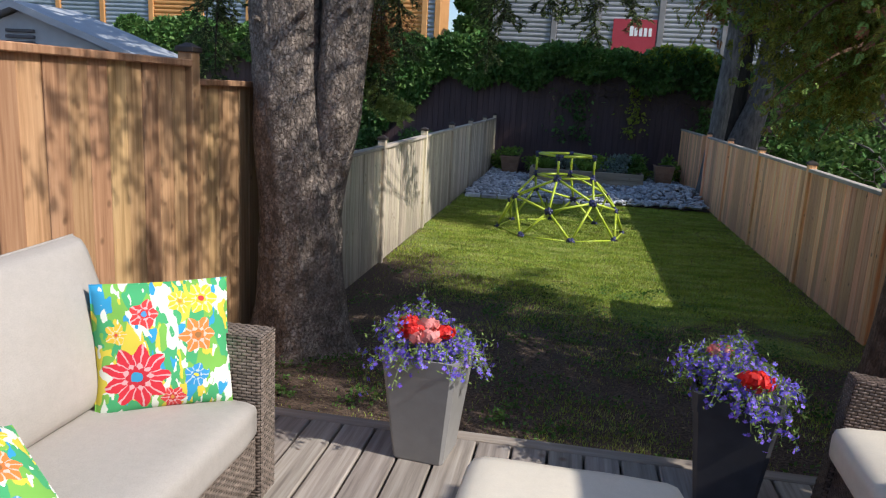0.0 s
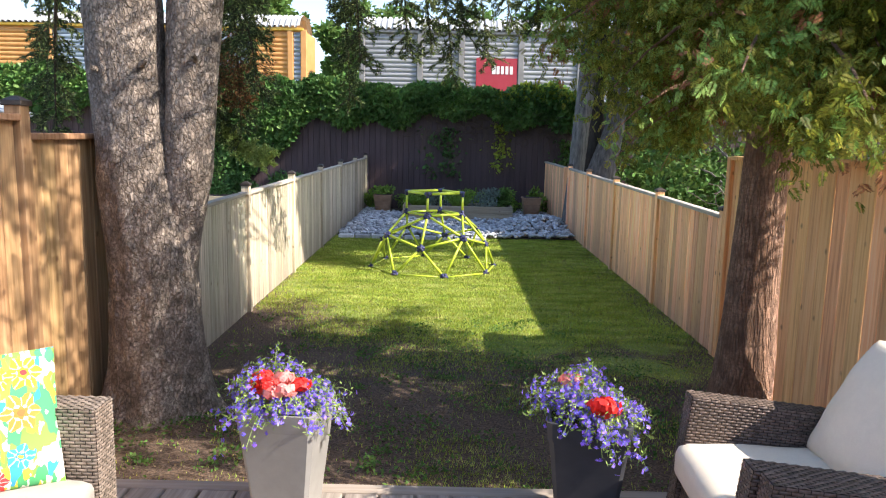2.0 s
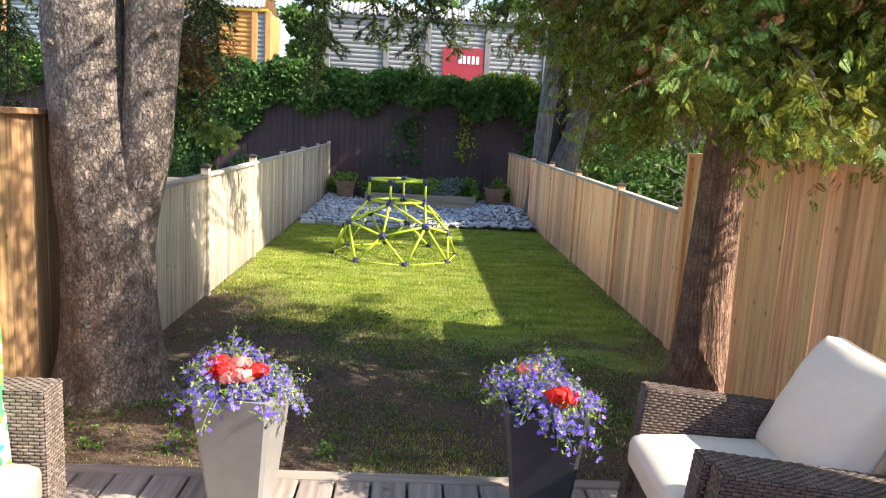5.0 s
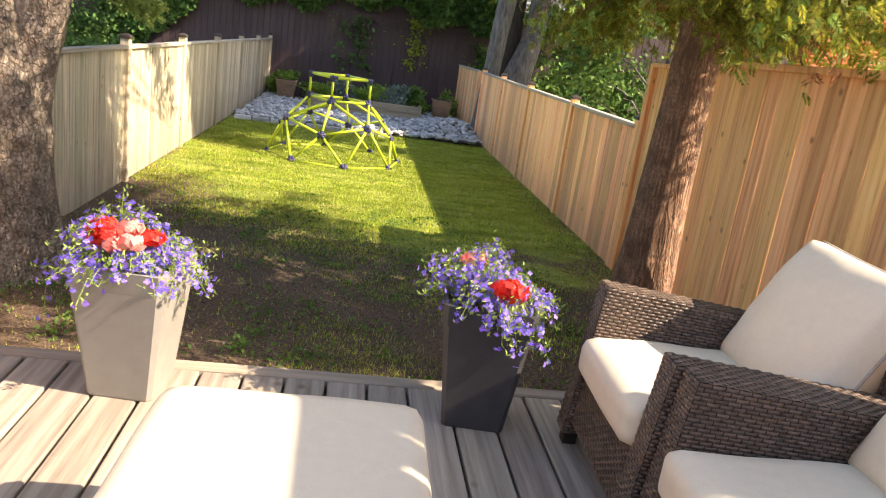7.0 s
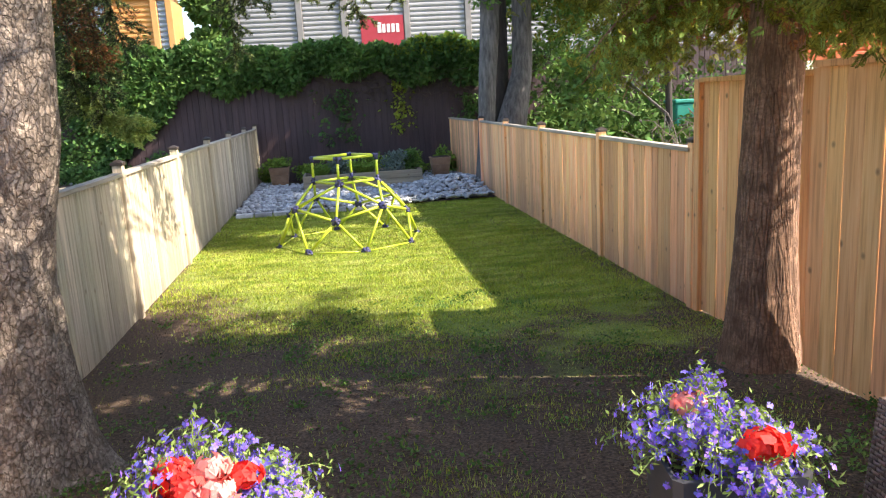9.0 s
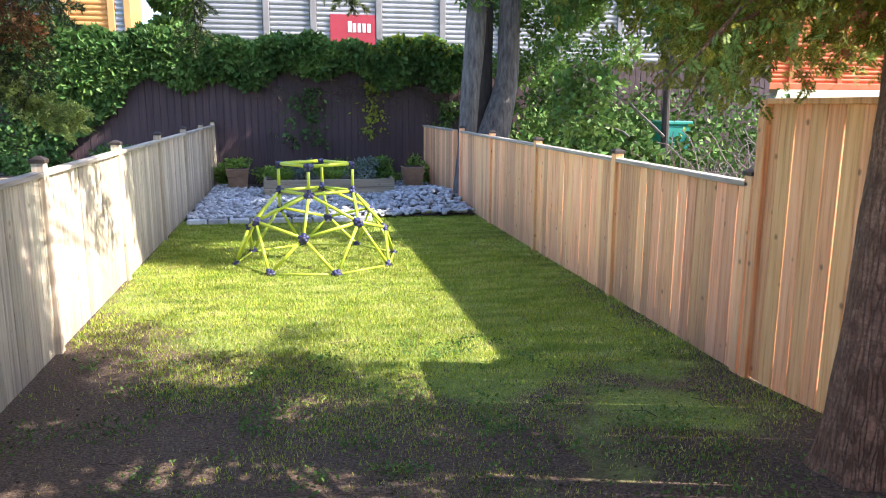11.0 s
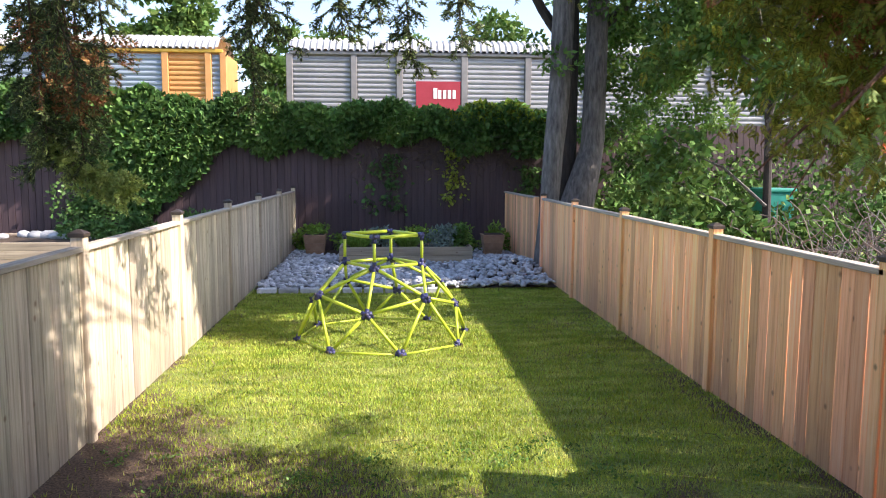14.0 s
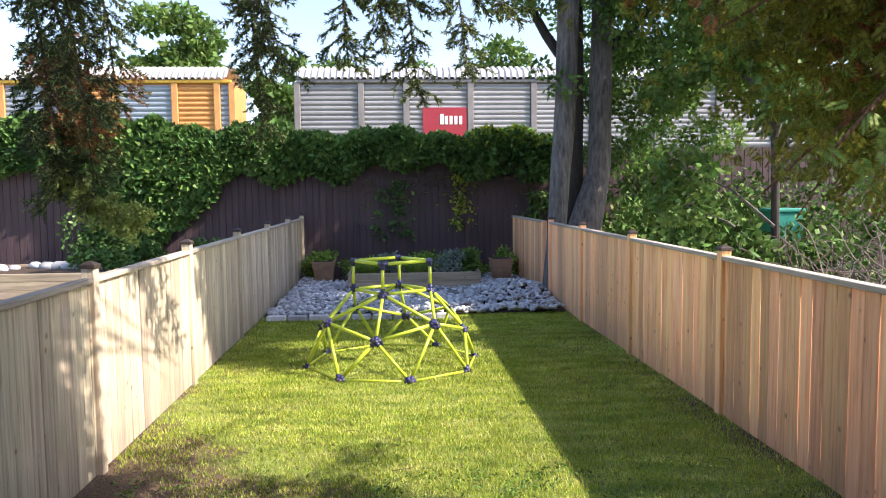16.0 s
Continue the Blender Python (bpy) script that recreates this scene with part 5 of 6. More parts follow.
def leafy_mass(name, rng, centres, radii, count, size, mat, parent, kind="stuff"):
    """Leaves through a set of ellipsoid clumps, denser at their skins."""
    out = []
    total = sum(r[0] * r[1] * r[2] for r in radii)
    for c, r in zip(centres, radii):
        k = max(20, int(count * r[0] * r[1] * r[2] / total))
        d = unit(rng.normal(size=(k, 3)))
        rad = rng.uniform(0.55, 1.05, (k, 1)) + 0.12 * np.sin(d[:, :1] * 7 + d[:, 1:2] * 5)
        p = np.array(c) + d * rad * np.array(r)
        out.append(leaves(rng, p, size, size * 0.6, down=0.25, out=d * 0.8))
    return cloud(name, np.concatenate(out), mat, parent, kind=kind)


def build_back_trees():
    rng = np.random.default_rng(71)
    root = thing("grey_tree", pose(0, 0, 0), "tall pale grey twin-trunked tree growing through the fence line", "tree")
    part("trunk", trunk_geo([(3.72, 19.2, -0.05), (3.8, 19.25, 1.3), (4.0, 19.4, 3.5), (4.15, 19.6, 7), (4.2, 19.8, 11)], [0.22, 0.17, 0.2, 0.2, 0.1], n=24, seed=3, step=0.12), M_BARK_G, root, smooth=True)
    part("dark_trunk", trunk_geo([(4.05, 20.1, 0), (4.25, 20.1, 2.2), (4.3, 20.2, 4.5), (4.4, 20.4, 9)], [0.28, 0.26, 0.24, 0.12], n=20, seed=6, step=0.15), M_BARK_D, root, smooth=True)
    part("leaning_trunk", trunk_geo([(4.15, 19.7, 0.2), (4.45, 19.7, 1.3), (4.75, 19.8, 2.4), (4.85, 20, 5), (4.9, 20.2, 9)], [0.45, 0.33, 0.22, 0.2, 0.1], n=24, seed=9, step=0.12), M_BARK_G, root, smooth=True)
    for a, b, c in (((4.2, 20.0, 4.4), (3.4, 20.0, 5.2), (2.9, 19.8, 7.0)), ((4.3, 20, 4.8), (3.9, 20, 5.6), (3.7, 20, 7.5)), ((4.8, 20, 4.6), (5.6, 20, 5.0), (6.2, 20, 6.2))):
        a, b, c = Vector(a), Vector(b), Vector(c)
        pts = [a.lerp(b, t) * (1 - t) + b.lerp(c, t) * t for t in [k / 7 for k in range(8)]]
        part("limb", Geo().tube(pts, [0.11 * (1 - 0.6 * k / 7) for k in range(8)], 8), M_BARK_D, root)
    cen, rad = [], []
    for i in range(60):
        x, y, z = rng.uniform(4.9, 8.6), rng.uniform(18.5, 22.6), rng.uniform(2.6, 8.5)
        cen.append((x, y, z))
        rad.append((rng.uniform(0.4, 0.8), rng.uniform(0.4, 0.8), rng.uniform(0.3, 0.5)))
    for i in range(9):
        cen.append((rng.uniform(2.6, 4.6), 19.5, rng.uniform(5.0, 8)))
        rad.append((0.5, 0.5, 0.22))
    cen += [(3.5, 19.3, 4.2), (3.9, 19.2, 3.9)]
    rad += [(0.3, 0.3, 0.2), (0.35, 0.3, 0.25)]
    leafy_mass("crown", rng, cen, rad, 34000, 0.13, M_LEAF, root)


def build_yard_tree():
    rng = np.random.default_rng(75)
    root = thing("ash_tree", pose(0, 0, 0), "slender light green ash tree beyond the tan fence", "tree")
    part("trunk", Geo().tube([(6.9, 17.2, 0), (6.8, 17.1, 2.5), (6.6, 17, 5), (6.5, 16.6, 8.5)], [0.07, 0.06, 0.05, 0.02], 10), M_BARK_D, root)
    cen, rad = [], []
    for i in range(46):
        cen.append((rng.uniform(5.1, 8.2), rng.uniform(14.3, 18.6), rng.uniform(1.7, 8.4)))
        rad.append((rng.uniform(0.35, 0.7), rng.uniform(0.35, 0.7), rng.uniform(0.22, 0.4)))
    for i in range(60):
        cen.append((rng.uniform(5.3, 8.6), rng.uniform(13.6, 19.0), rng.uniform(3.4, 9.2)))
        rad.append((rng.uniform(0.4, 0.7), rng.uniform(0.4, 0.7), rng.uniform(0.25, 0.4)))
    # high clumps out of view, added to shade the pale fence
    for i in range(80):
        cen.append((rng.uniform(5.6, 9.0), rng.uniform(12.6, 21.0), rng.uniform(7.2, 11.0)))
        rad.append((rng.uniform(0.4, 0.8), rng.uniform(0.4, 0.8), rng.uniform(0.25, 0.4)))
    for i in range(30):
        cen.append((rng.uniform(5.6, 7.8), rng.uniform(11.6, 14.0), rng.uniform(7.3, 9.4)))
        rad.append((rng.uniform(0.4, 0.7), rng.uniform(0.4, 0.7), 0.35))
    # clears the low view line and leaves the pale fence's sunlit bay unshaded
    keep = [k for k, c in enumerate(cen) if (c[2] > 2.9 or c[0] < 0.3 + 0.543 * (c[1] - 5.8)) and not (11.0 < c[1] + 0.31 * (c[0] - LX) < 14.3 and -0.3 < c[2] - 0.873 * (c[0] - LX) < 1.8)]
    cen, rad = [cen[k] for k in keep], [rad[k] for k in keep]
    for c in cen:
        h = min(8.0, max(0.8, c[2] - 0.9))
        part("branch", Geo().tube([(6.85 - 0.05 * h, 17.1 - 0.03 * h, h), ((6.8 + c[0]) / 2, (17 + c[1]) / 2, (h + c[2]) / 2 + 0.15), c], [0.03, 0.02, 0.006], 5), M_BARK_G, root)
    leafy_mass("crown", rng, cen, rad, 90000, 0.15, M_LEAF, root)


build_yard_tree()
build_back_trees()


def build_ivy():
    rng = np.random.default_rng(81)
    root = thing("ivy_hedge", pose(0, 0, 0), "thick green climbing ivy spilling over the top of the dark fence", "hedge")
    xs = rng.uniform(-12.5, 4.6, 52000)
    low = 2.5 + 0.16 * np.sin(xs * 1.3) - 0.9 * np.exp(-((xs + 4.5) / 1.15) ** 2) * 1.9 + 0.15 * np.sin(xs * 4.1)
    top = 3.36 + 0.32 * np.clip((-xs) / 6, 0, 1) + 0.10 * np.sin(xs * 2.3) + 0.07 * np.sin(xs * 6.7 + 1)
    u = rng.random(len(xs)) ** 0.8
    z = low + (top - low) * u
    y = BY - 0.12 - 0.28 * np.sin(np.clip(u, 0, 1) * math.pi) ** 0.5 * rng.uniform(0.3, 1.1, len(xs)) + 0.25 * (u > 0.85) * rng.uniform(0, 1, len(xs))
    p = np.stack([xs, y, z], 1)
    out = np.stack([np.zeros(len(xs)), -0.7 * np.ones(len(xs)), 0.1 + (u - 0.4)], 1)
    sel = (xs > 2.2) & (z > 3.0) & (rng.random(len(xs)) < 0.6)
    cloud("leaves", leaves(rng, p[~sel], 0.17, 0.135, down=0.45, out=out[~sel]), M_IVY, root, kind="stuff")
    cloud("yellow_leaves", leaves(rng, p[sel], 0.13, 0.09, down=0.2, out=out[sel]), M_IVY_Y, root, kind="stuff")
    g = Geo()
    for i in range(230):
        x = rng.uniform(0.2, 4.3)
        z = rng.uniform(2.1, 3.0)
        pts = [Vector((x, BY - 0.1, z))]
        d = Vector((rng.normal() * 0.6, -0.08, -0.6))
        for k in range(6):
            d += Vector((rng.normal() * 0.35, rng.normal() * 0.12, rng.normal() * 0.3 + 0.05))
            pts.append(pts[-1] + d.normalized() * 0.13)
        pts = [Vector((p.x, min(p.y, BY - 0.03), p.z)) for p in pts]
        g.tube(pts, 0.006, 3, caps=False)
    part("bare_vines", g, M_TWIG, root, kind="stuff")
    for k, (x, z0, z1, w, n) in enumerate(((0.75, 0.9, 2.3, 0.5, 500), (2.4, 1.1, 2.4, 0.3, 280), (4.2, 1.2, 2.0, 0.4, 400))):
        q = np.stack([x + rng.normal(size=n) * w * 0.5, BY - 0.06 - rng.random(n) * 0.15, rng.uniform(z0, z1, n)], 1)
        q = q[noise_mask(q)]
        cloud("hanging_leaves", leaves(rng, q, 0.12, 0.09, down=0.4, out=np.array([0, -0.7, 0])), M_IVY_Y if k == 1 else M_IVY, root, kind="stuff")
    # plain dark box filling the ivy; its colour stands for shade between leaves
    part("shade_core", Geo().box((-12.4, BY - 0.05, 2.9), (4.6, BY + 0.2, 3.2)), M_BARK_D, root)


def noise_mask(q):
    return np.array([noise.noise(Vector(p) * 2.5) > -0.1 for p in q])


build_ivy()


# ---- the train on its embankment ----
def build_train():
    part("embankment", Geo().add([(-60, 30, 0.0), (60, 30, 0.0), (60, 34, 2.2), (-60, 34, 2.2), (60, 46, 2.2), (-60, 46, 2.2)], [(0, 1, 2, 3), (3, 2, 4, 5)]), M_HILL, kind="structure", label="grassy railway embankment")
    def car(xs, skins, post_m, frame_m, panel_m, label, sign):
        c = thing("railway_car", pose(0, 0, 0), label, "railway car", group="freight train")
        Y, z0, z1, z2 = 37.0, 2.9, 6.62, 7.22
        x0, x1 = xs[0], xs[-1]
        part("body", Geo().box((x0, Y + 0.05, z0), (x1, Y + 2.9, z1)), post_m, c)
        for x in xs:
            part("post", Geo().bevelled((x - 0.13, Y - 0.12, z0), (x + 0.13, Y + 0.05, z1), 0.02), post_m, c)
        rows = 17
        dz = (z1 - z0 - 0.3) / rows
        for i in range(len(xs) - 1):
            a, b = xs[i] + 0.15, xs[i + 1] - 0.15
            panel = part("side_panel", Geo().box((a, Y + 0.02, z0 + 0.1), (b, Y + 0.048, z1 - 0.1)), panel_m[skins[i]], c)
            g = Geo()
            g.add([(a, Y + 0.018, 0), (b, Y + 0.018, 0), (b, Y - 0.05, dz * 0.35), (a, Y - 0.05, dz * 0.35), (b, Y - 0.05, dz * 0.65), (a, Y - 0.05, dz * 0.65), (b, Y + 0.018, dz * 0.97), (a, Y + 0.018, dz * 0.97)],
                  [(0, 1, 2, 3), (3, 2, 4, 5), (5, 4, 6, 7), (0, 3, 5, 7), (1, 6, 4, 2)])
            rib = g.mesh("rib", panel_m[skins[i]])
            for k in range(rows):
                part("rib", rib, None, panel, at=Matrix.Translation((0, 0, z0 + 0.15 + dz * k)))
        part("top_rail", Geo().bevelled((x0, Y - 0.14, z1 - 0.04), (x1, Y + 0.05, z1 + 0.09), 0.02), frame_m, c)
        part("bottom_rail", Geo().bevelled((x0, Y - 0.14, z0 - 0.2), (x1, Y + 0.05, z0 + 0.1), 0.02), frame_m, c)
        g = Geo()
        step = 0.26
        m = int((x1 - x0) / step)
        prof = [(Y - 0.15, z1 + 0.1), (Y + 0.2, z2 - 0.12), (Y + 0.8, z2 + 0.1), (Y + 2.2, z2 + 0.1), (Y + 3.0, z1 + 0.1)]
        for i in range(m):
            for f, h in ((0.0, 0), (0.3, 0), (0.42, 0.07), (0.88, 0.07)):
                x = x0 + (i + f) * step
                g.v += [(x, yy - (h if j == 0 else 0), zz + h) for j, (yy, zz) in enumerate(prof)]
        k = len(prof)
        for i in range(4 * m - 1):
            for j in range(k - 1):
                g.f.append((i * k + j, (i + 1) * k + j, (i + 1) * k + j + 1, i * k + j + 1))
        part("roof", g, M_ROOF, c)
        for x in np.arange(x0 + 2, x1 - 1, 8.0):
            part("wheel", Geo().tube([(x, Y + 0.6, 2.62), (x, Y + 0.75, 2.62)], 0.45, 20), M_POST, c)
        if sign:
            part("red_plate", Geo().bevelled((sign, Y - 0.10, 4.1), (sign + 1.85, Y - 0.075, 5.55), 0.005), M_SIGN, c)
            for k in range(5):
                a = sign + 0.72 + k * 0.2
                part("white_bar", Geo().bevelled((a, Y - 0.115, 4.85), (a + (0.13 if k else 0.16), Y - 0.102, 5.2 + 0.08 * (k == 0)), 0.004), M_WHITE, c)
        return c
    car([-3.06, -0.45, 1.42, 4.11, 6.79, 9.4, 12.1, 14.8, 17.4, 20.0], [0] * 9, M_POST, M_POST, [M_TRAIN], "silver-grey ribbed freight car with a red plate", 2.1)
    car([-30.0, -27.4, -24.8, -22.4, -19.8, -17.2, -14.8, -12.5, -10.4, -8.0, -6.3, -5.7], [0, 0, 0, 0, 1, 0, 0, 1, 0, 1, 0], M_ORANGE, M_YELLOW, [M_TRAIN_B, M_ORANGE], "orange and blue-grey ribbed freight car with yellow rails", 0)

    car([20.9, 23.5, 26.1, 28.7, 31.3, 34.0], [0] * 5, M_REDCAR, M_REDCAR, [M_REDCAR], "red-orange ribbed freight car", 0)


build_train()


def far_tree(x, y, h, r, seed, mat=M_FAR):
    rng = np.random.default_rng(seed)
    root = thing("far_tree", pose(x, y, 0), "leafy green tree behind the railway", "tree", group="trees behind the railway")
    part("trunk", Geo().tube([(0, 0, 0), (0.1, 0, h * 0.5), (0, 0.1, h * 0.85)], [0.3, 0.22, 0.06], 8), M_BARK_D, root)
    cen, rad = [], []
    for i in range(20):
        a, q = rng.uniform(0, math.tau), rng.uniform(0, r * 0.75)
        cen.append((q * math.cos(a), q * math.sin(a), h * rng.uniform(0.4, 0.9)))
        rad.append((r * rng.uniform(0.25, 0.42),) * 2 + (r * rng.uniform(0.2, 0.3),))
    leafy_mass("crown", rng, cen, rad, 9000, 0.5, mat, root)


for i, (x, y, h, r) in enumerate(((-12.3, 55, 15.2, 3.6), (-16, 58, 11, 4), (-3.0, 60, 12.2, 4.2), (2.5, 64, 12.5, 4.6), (9, 56, 12, 4.5), (15, 52, 12, 4), (22, 50, 14, 5), (-24, 60, 12, 5), (-5.5, 50, 9.0, 2.0))):
    far_tree(x, y, h, r, 100 + i)


# ---- gravel bed, timber bed, pots ----
def build_gravel():
    rng = np.random.default_rng(91)
    root = thing("gravel_bed", pose(0, 0, 0), "bed of loose pale grey river stones at the end of the lawn", "gravel", kind="structure")
    part("soil_bed", Geo().add([(LX + 0.03, 17.55, 0.03), (RX - 0.03, 17.55, 0.03), (RX - 0.03, 23.2, 0.04), (LX + 0.03, 23.2, 0.04)], [(0, 1, 2, 3)]), M_SOIL, root)
    shapes = []
    for s in range(6):
        g = Geo().ball((0, 0, 0), 1.0, sub=1)
        g.v = [tuple(Vector(p) * (1 + 0.25 * noise.noise(Vector(p) * 1.3 + Vector((s * 5, 0, 0))))) for p in g.v]
        shapes.append(g)
    meshes = [g.mesh("stone", M_STONE, True) for g in shapes]
    rest = Geo()
    pts = []
    for _ in range(4600):
        x, y = rng.uniform(LX + 0.08, RX - 0.08), rng.uniform(17.35, 22.9)
        edge = 17.47 + 0.05 * math.sin(x * 3)
        if y < edge or (-0.15 < x < 2.55 and 20.3 < y < 21.3) or y > 21.8 and -0.6 < x < 2.8:
            continue
        heap = 0.18 * math.exp(-((x - 3.2) / 0.7) ** 2 - ((y - 19.5) / 1.2) ** 2)
        pts.append((y, x, heap))
    pts.sort()
    for i, (y, x, heap) in enumerate(pts):
        r = rng.uniform(0.035, 0.08)
        m = Matrix.Translation((x, y, 0.06 + heap + rng.uniform(0, 0.05))) @ Euler(rng.uniform(-0.5, 0.5, 3).tolist() , "XYZ").to_matrix().to_4x4() @ Matrix.Rotation(rng.uniform(0, 6.28), 4, "Z") @ Matrix.Diagonal((r, r * rng.uniform(0.55, 0.9), r * rng.uniform(0.35, 0.6), 1))
        if i < 290:
            part("stone", meshes[i % 6], None, root, at=m)
        else:
            rest.add([m @ Vector(p) for p in shapes[i % 6].v], shapes[i % 6].f)
    part("stones_beyond", rest, M_STONE_S, root, smooth=True, kind="stuff")
    for i in range(9):
        a = LX + 0.12 + i * 0.33
        part("edging_stone", Geo().bevelled((a, 17.28 - 0.01 * i, 0.0), (a + 0.3, 17.42 - 0.01 * i, 0.085), 0.012), M_STONE, root)


def timber_bed(at, w, d, h, label, courses=2):
    c = thing("raised_bed", at, label, "raised garden bed")
    t = 0.045
    for k in range(courses):
        z0, z1 = h * k / courses, h * (k + 1) / courses - 0.004
        part("front_timber", Geo().bevelled((0, 0, z0), (w, t, z1), 0.006), M_TIMBER, c)
        part("rear_timber", Geo().bevelled((0, d - t, z0), (w, d, z1), 0.006), M_TIMBER, c)
        part("side_timber", Geo().bevelled((0, t + 0.002, z0), (t, d - t - 0.002, z1), 0.006), M_TIMBER, c)
        part("side_timber", Geo().bevelled((w - t, t + 0.002, z0), (w, d - t - 0.002, z1), 0.006), M_TIMBER, c)
    part("soil", Geo().box((t + 0.002, t + 0.002, 0.01), (w - t - 0.002, d - t - 0.002, h - 0.05)), M_SOIL, c)
    return c


def shrub(at, r, count, size, mat, label, seed, name="shrub", spiky=False):
    rng = np.random.default_rng(seed)
    c = thing(name, at, label, "plant")
    if spiky:
        n = count
        a = rng.uniform(0, math.tau, n)
        lean = rng.uniform(0.1, 0.9, n)
        base = np.stack([np.cos(a), np.sin(a), np.zeros(n)], 1) * (rng.random((n, 1)) ** 0.5) * r[0] * 0.8
        d = unit(np.stack([np.cos(a) * lean, np.sin(a) * lean, np.ones(n)], 1))
        s = unit(np.cross(d, rng.normal(size=(n, 3)))) * size * 0.07
        ln = (r[2] * rng.uniform(0.7, 1.3, n))[:, None]
        mid = base + d * ln * 0.6
        tip = base + d * ln + np.stack([np.cos(a), np.sin(a), -0.4 * np.ones(n)], 1) * ln * 0.2
        cloud("blades", np.stack([base - s, mid - s * 0.8, tip, mid + s * 0.8], 1), mat, c, kind="stuff")
    else:
        cen, rad = [], []
        for i in range(9):
            o = rng.normal(size=3) * 0.38
            cen.append((o[0] * r[0], o[1] * r[1], r[2] * (0.9 + o[2] * 0.8)))
            rad.append((r[0] * 0.55, r[1] * 0.55, r[2] * 0.5))
        leafy_mass("leaves", rng, cen, rad, count, size, mat, c)
        g = Geo()
        for q in cen:
            g.tube([(0, 0, 0), (q[0] * 0.5, q[1] * 0.5, q[2] * 0.5), q], [0.012, 0.009, 0.004], 5)
        part("stems", g, M_TWIG, c)
    return c


build_gravel()
timber_bed(pose(-0.12, 20.4, 0.04), 2.65, 0.85, 0.36, "long weathered timber raised bed on the river stones")
for i, (x, r, mat, sp, nm) in enumerate(((0.25, 0.2, M_BORDER, True, "green strappy plant in the timber bed"), (0.7, 0.22, M_LAV, False, "grey-green lavender mound in the timber bed"), (1.25, 0.2, M_BORDER, True, "bright green strappy plant in the timber bed"), (1.9, 0.3, M_LAV, False, "silvery grey mound plant in the timber bed"), (2.3, 0.18, M_LEAF, False, "small leafy green plant in the timber bed"))):
    shrub(pose(x, 20.8, 0.34), (r, r * 0.8, 0.24), 900, 0.07, mat, nm, 200 + i, spiky=sp)


def square_tub(at, label, seed):
    c = thing("wooden_tub", at, label, "planter")
    for k in range(3):
        z0, z1 = 0.155 * k, 0.155 * (k + 1) - 0.005
        h0, h1 = 0.17 + 0.02 * k, 0.17 + 0.02 * (k + 1)
        part("board_course", Geo().frustum((0, 0), h0, h1, z0, z1), M_TERRA, c)
    part("rim", Geo().bevelled((-0.245, -0.245, 0.462), (0.245, 0.245, 0.485), 0.005), M_TERRA, c)
    part("soil", Geo().bevelled((-0.2, -0.2, 0.486), (0.2, 0.2, 0.495), 0.003), M_SOIL, c)
    return c


square_tub(pose(-0.72, 21.9, 0.04), "square slatted wooden tub on the river stones", 1)
square_tub(pose(3.1, 21.6, 0.06), "square slatted wooden tub beside the short fence", 2)
shrub(pose(-0.72, 21.9, 0.5), (0.25, 0.25, 0.14), 500, 0.07, M_BORDER, "low leafy plant in the wooden tub", 211)
for i, (x, y, r, h) in enumerate(((0.0, 22.3, 0.5, 0.32), (0.9, 22.4, 0.5, 0.3), (1.7, 22.3, 0.5, 0.34), (2.5, 22.4, 0.4, 0.4), (-0.95, 22.7, 0.4, 0.35), (3.35, 22.5, 0.3, 0.32))):
    shrub(pose(x, y, 0.04), (r, 0.35, h), 1300, 0.09, M_BORDER, "low bushy green border plant against the dark fence", 220 + i)


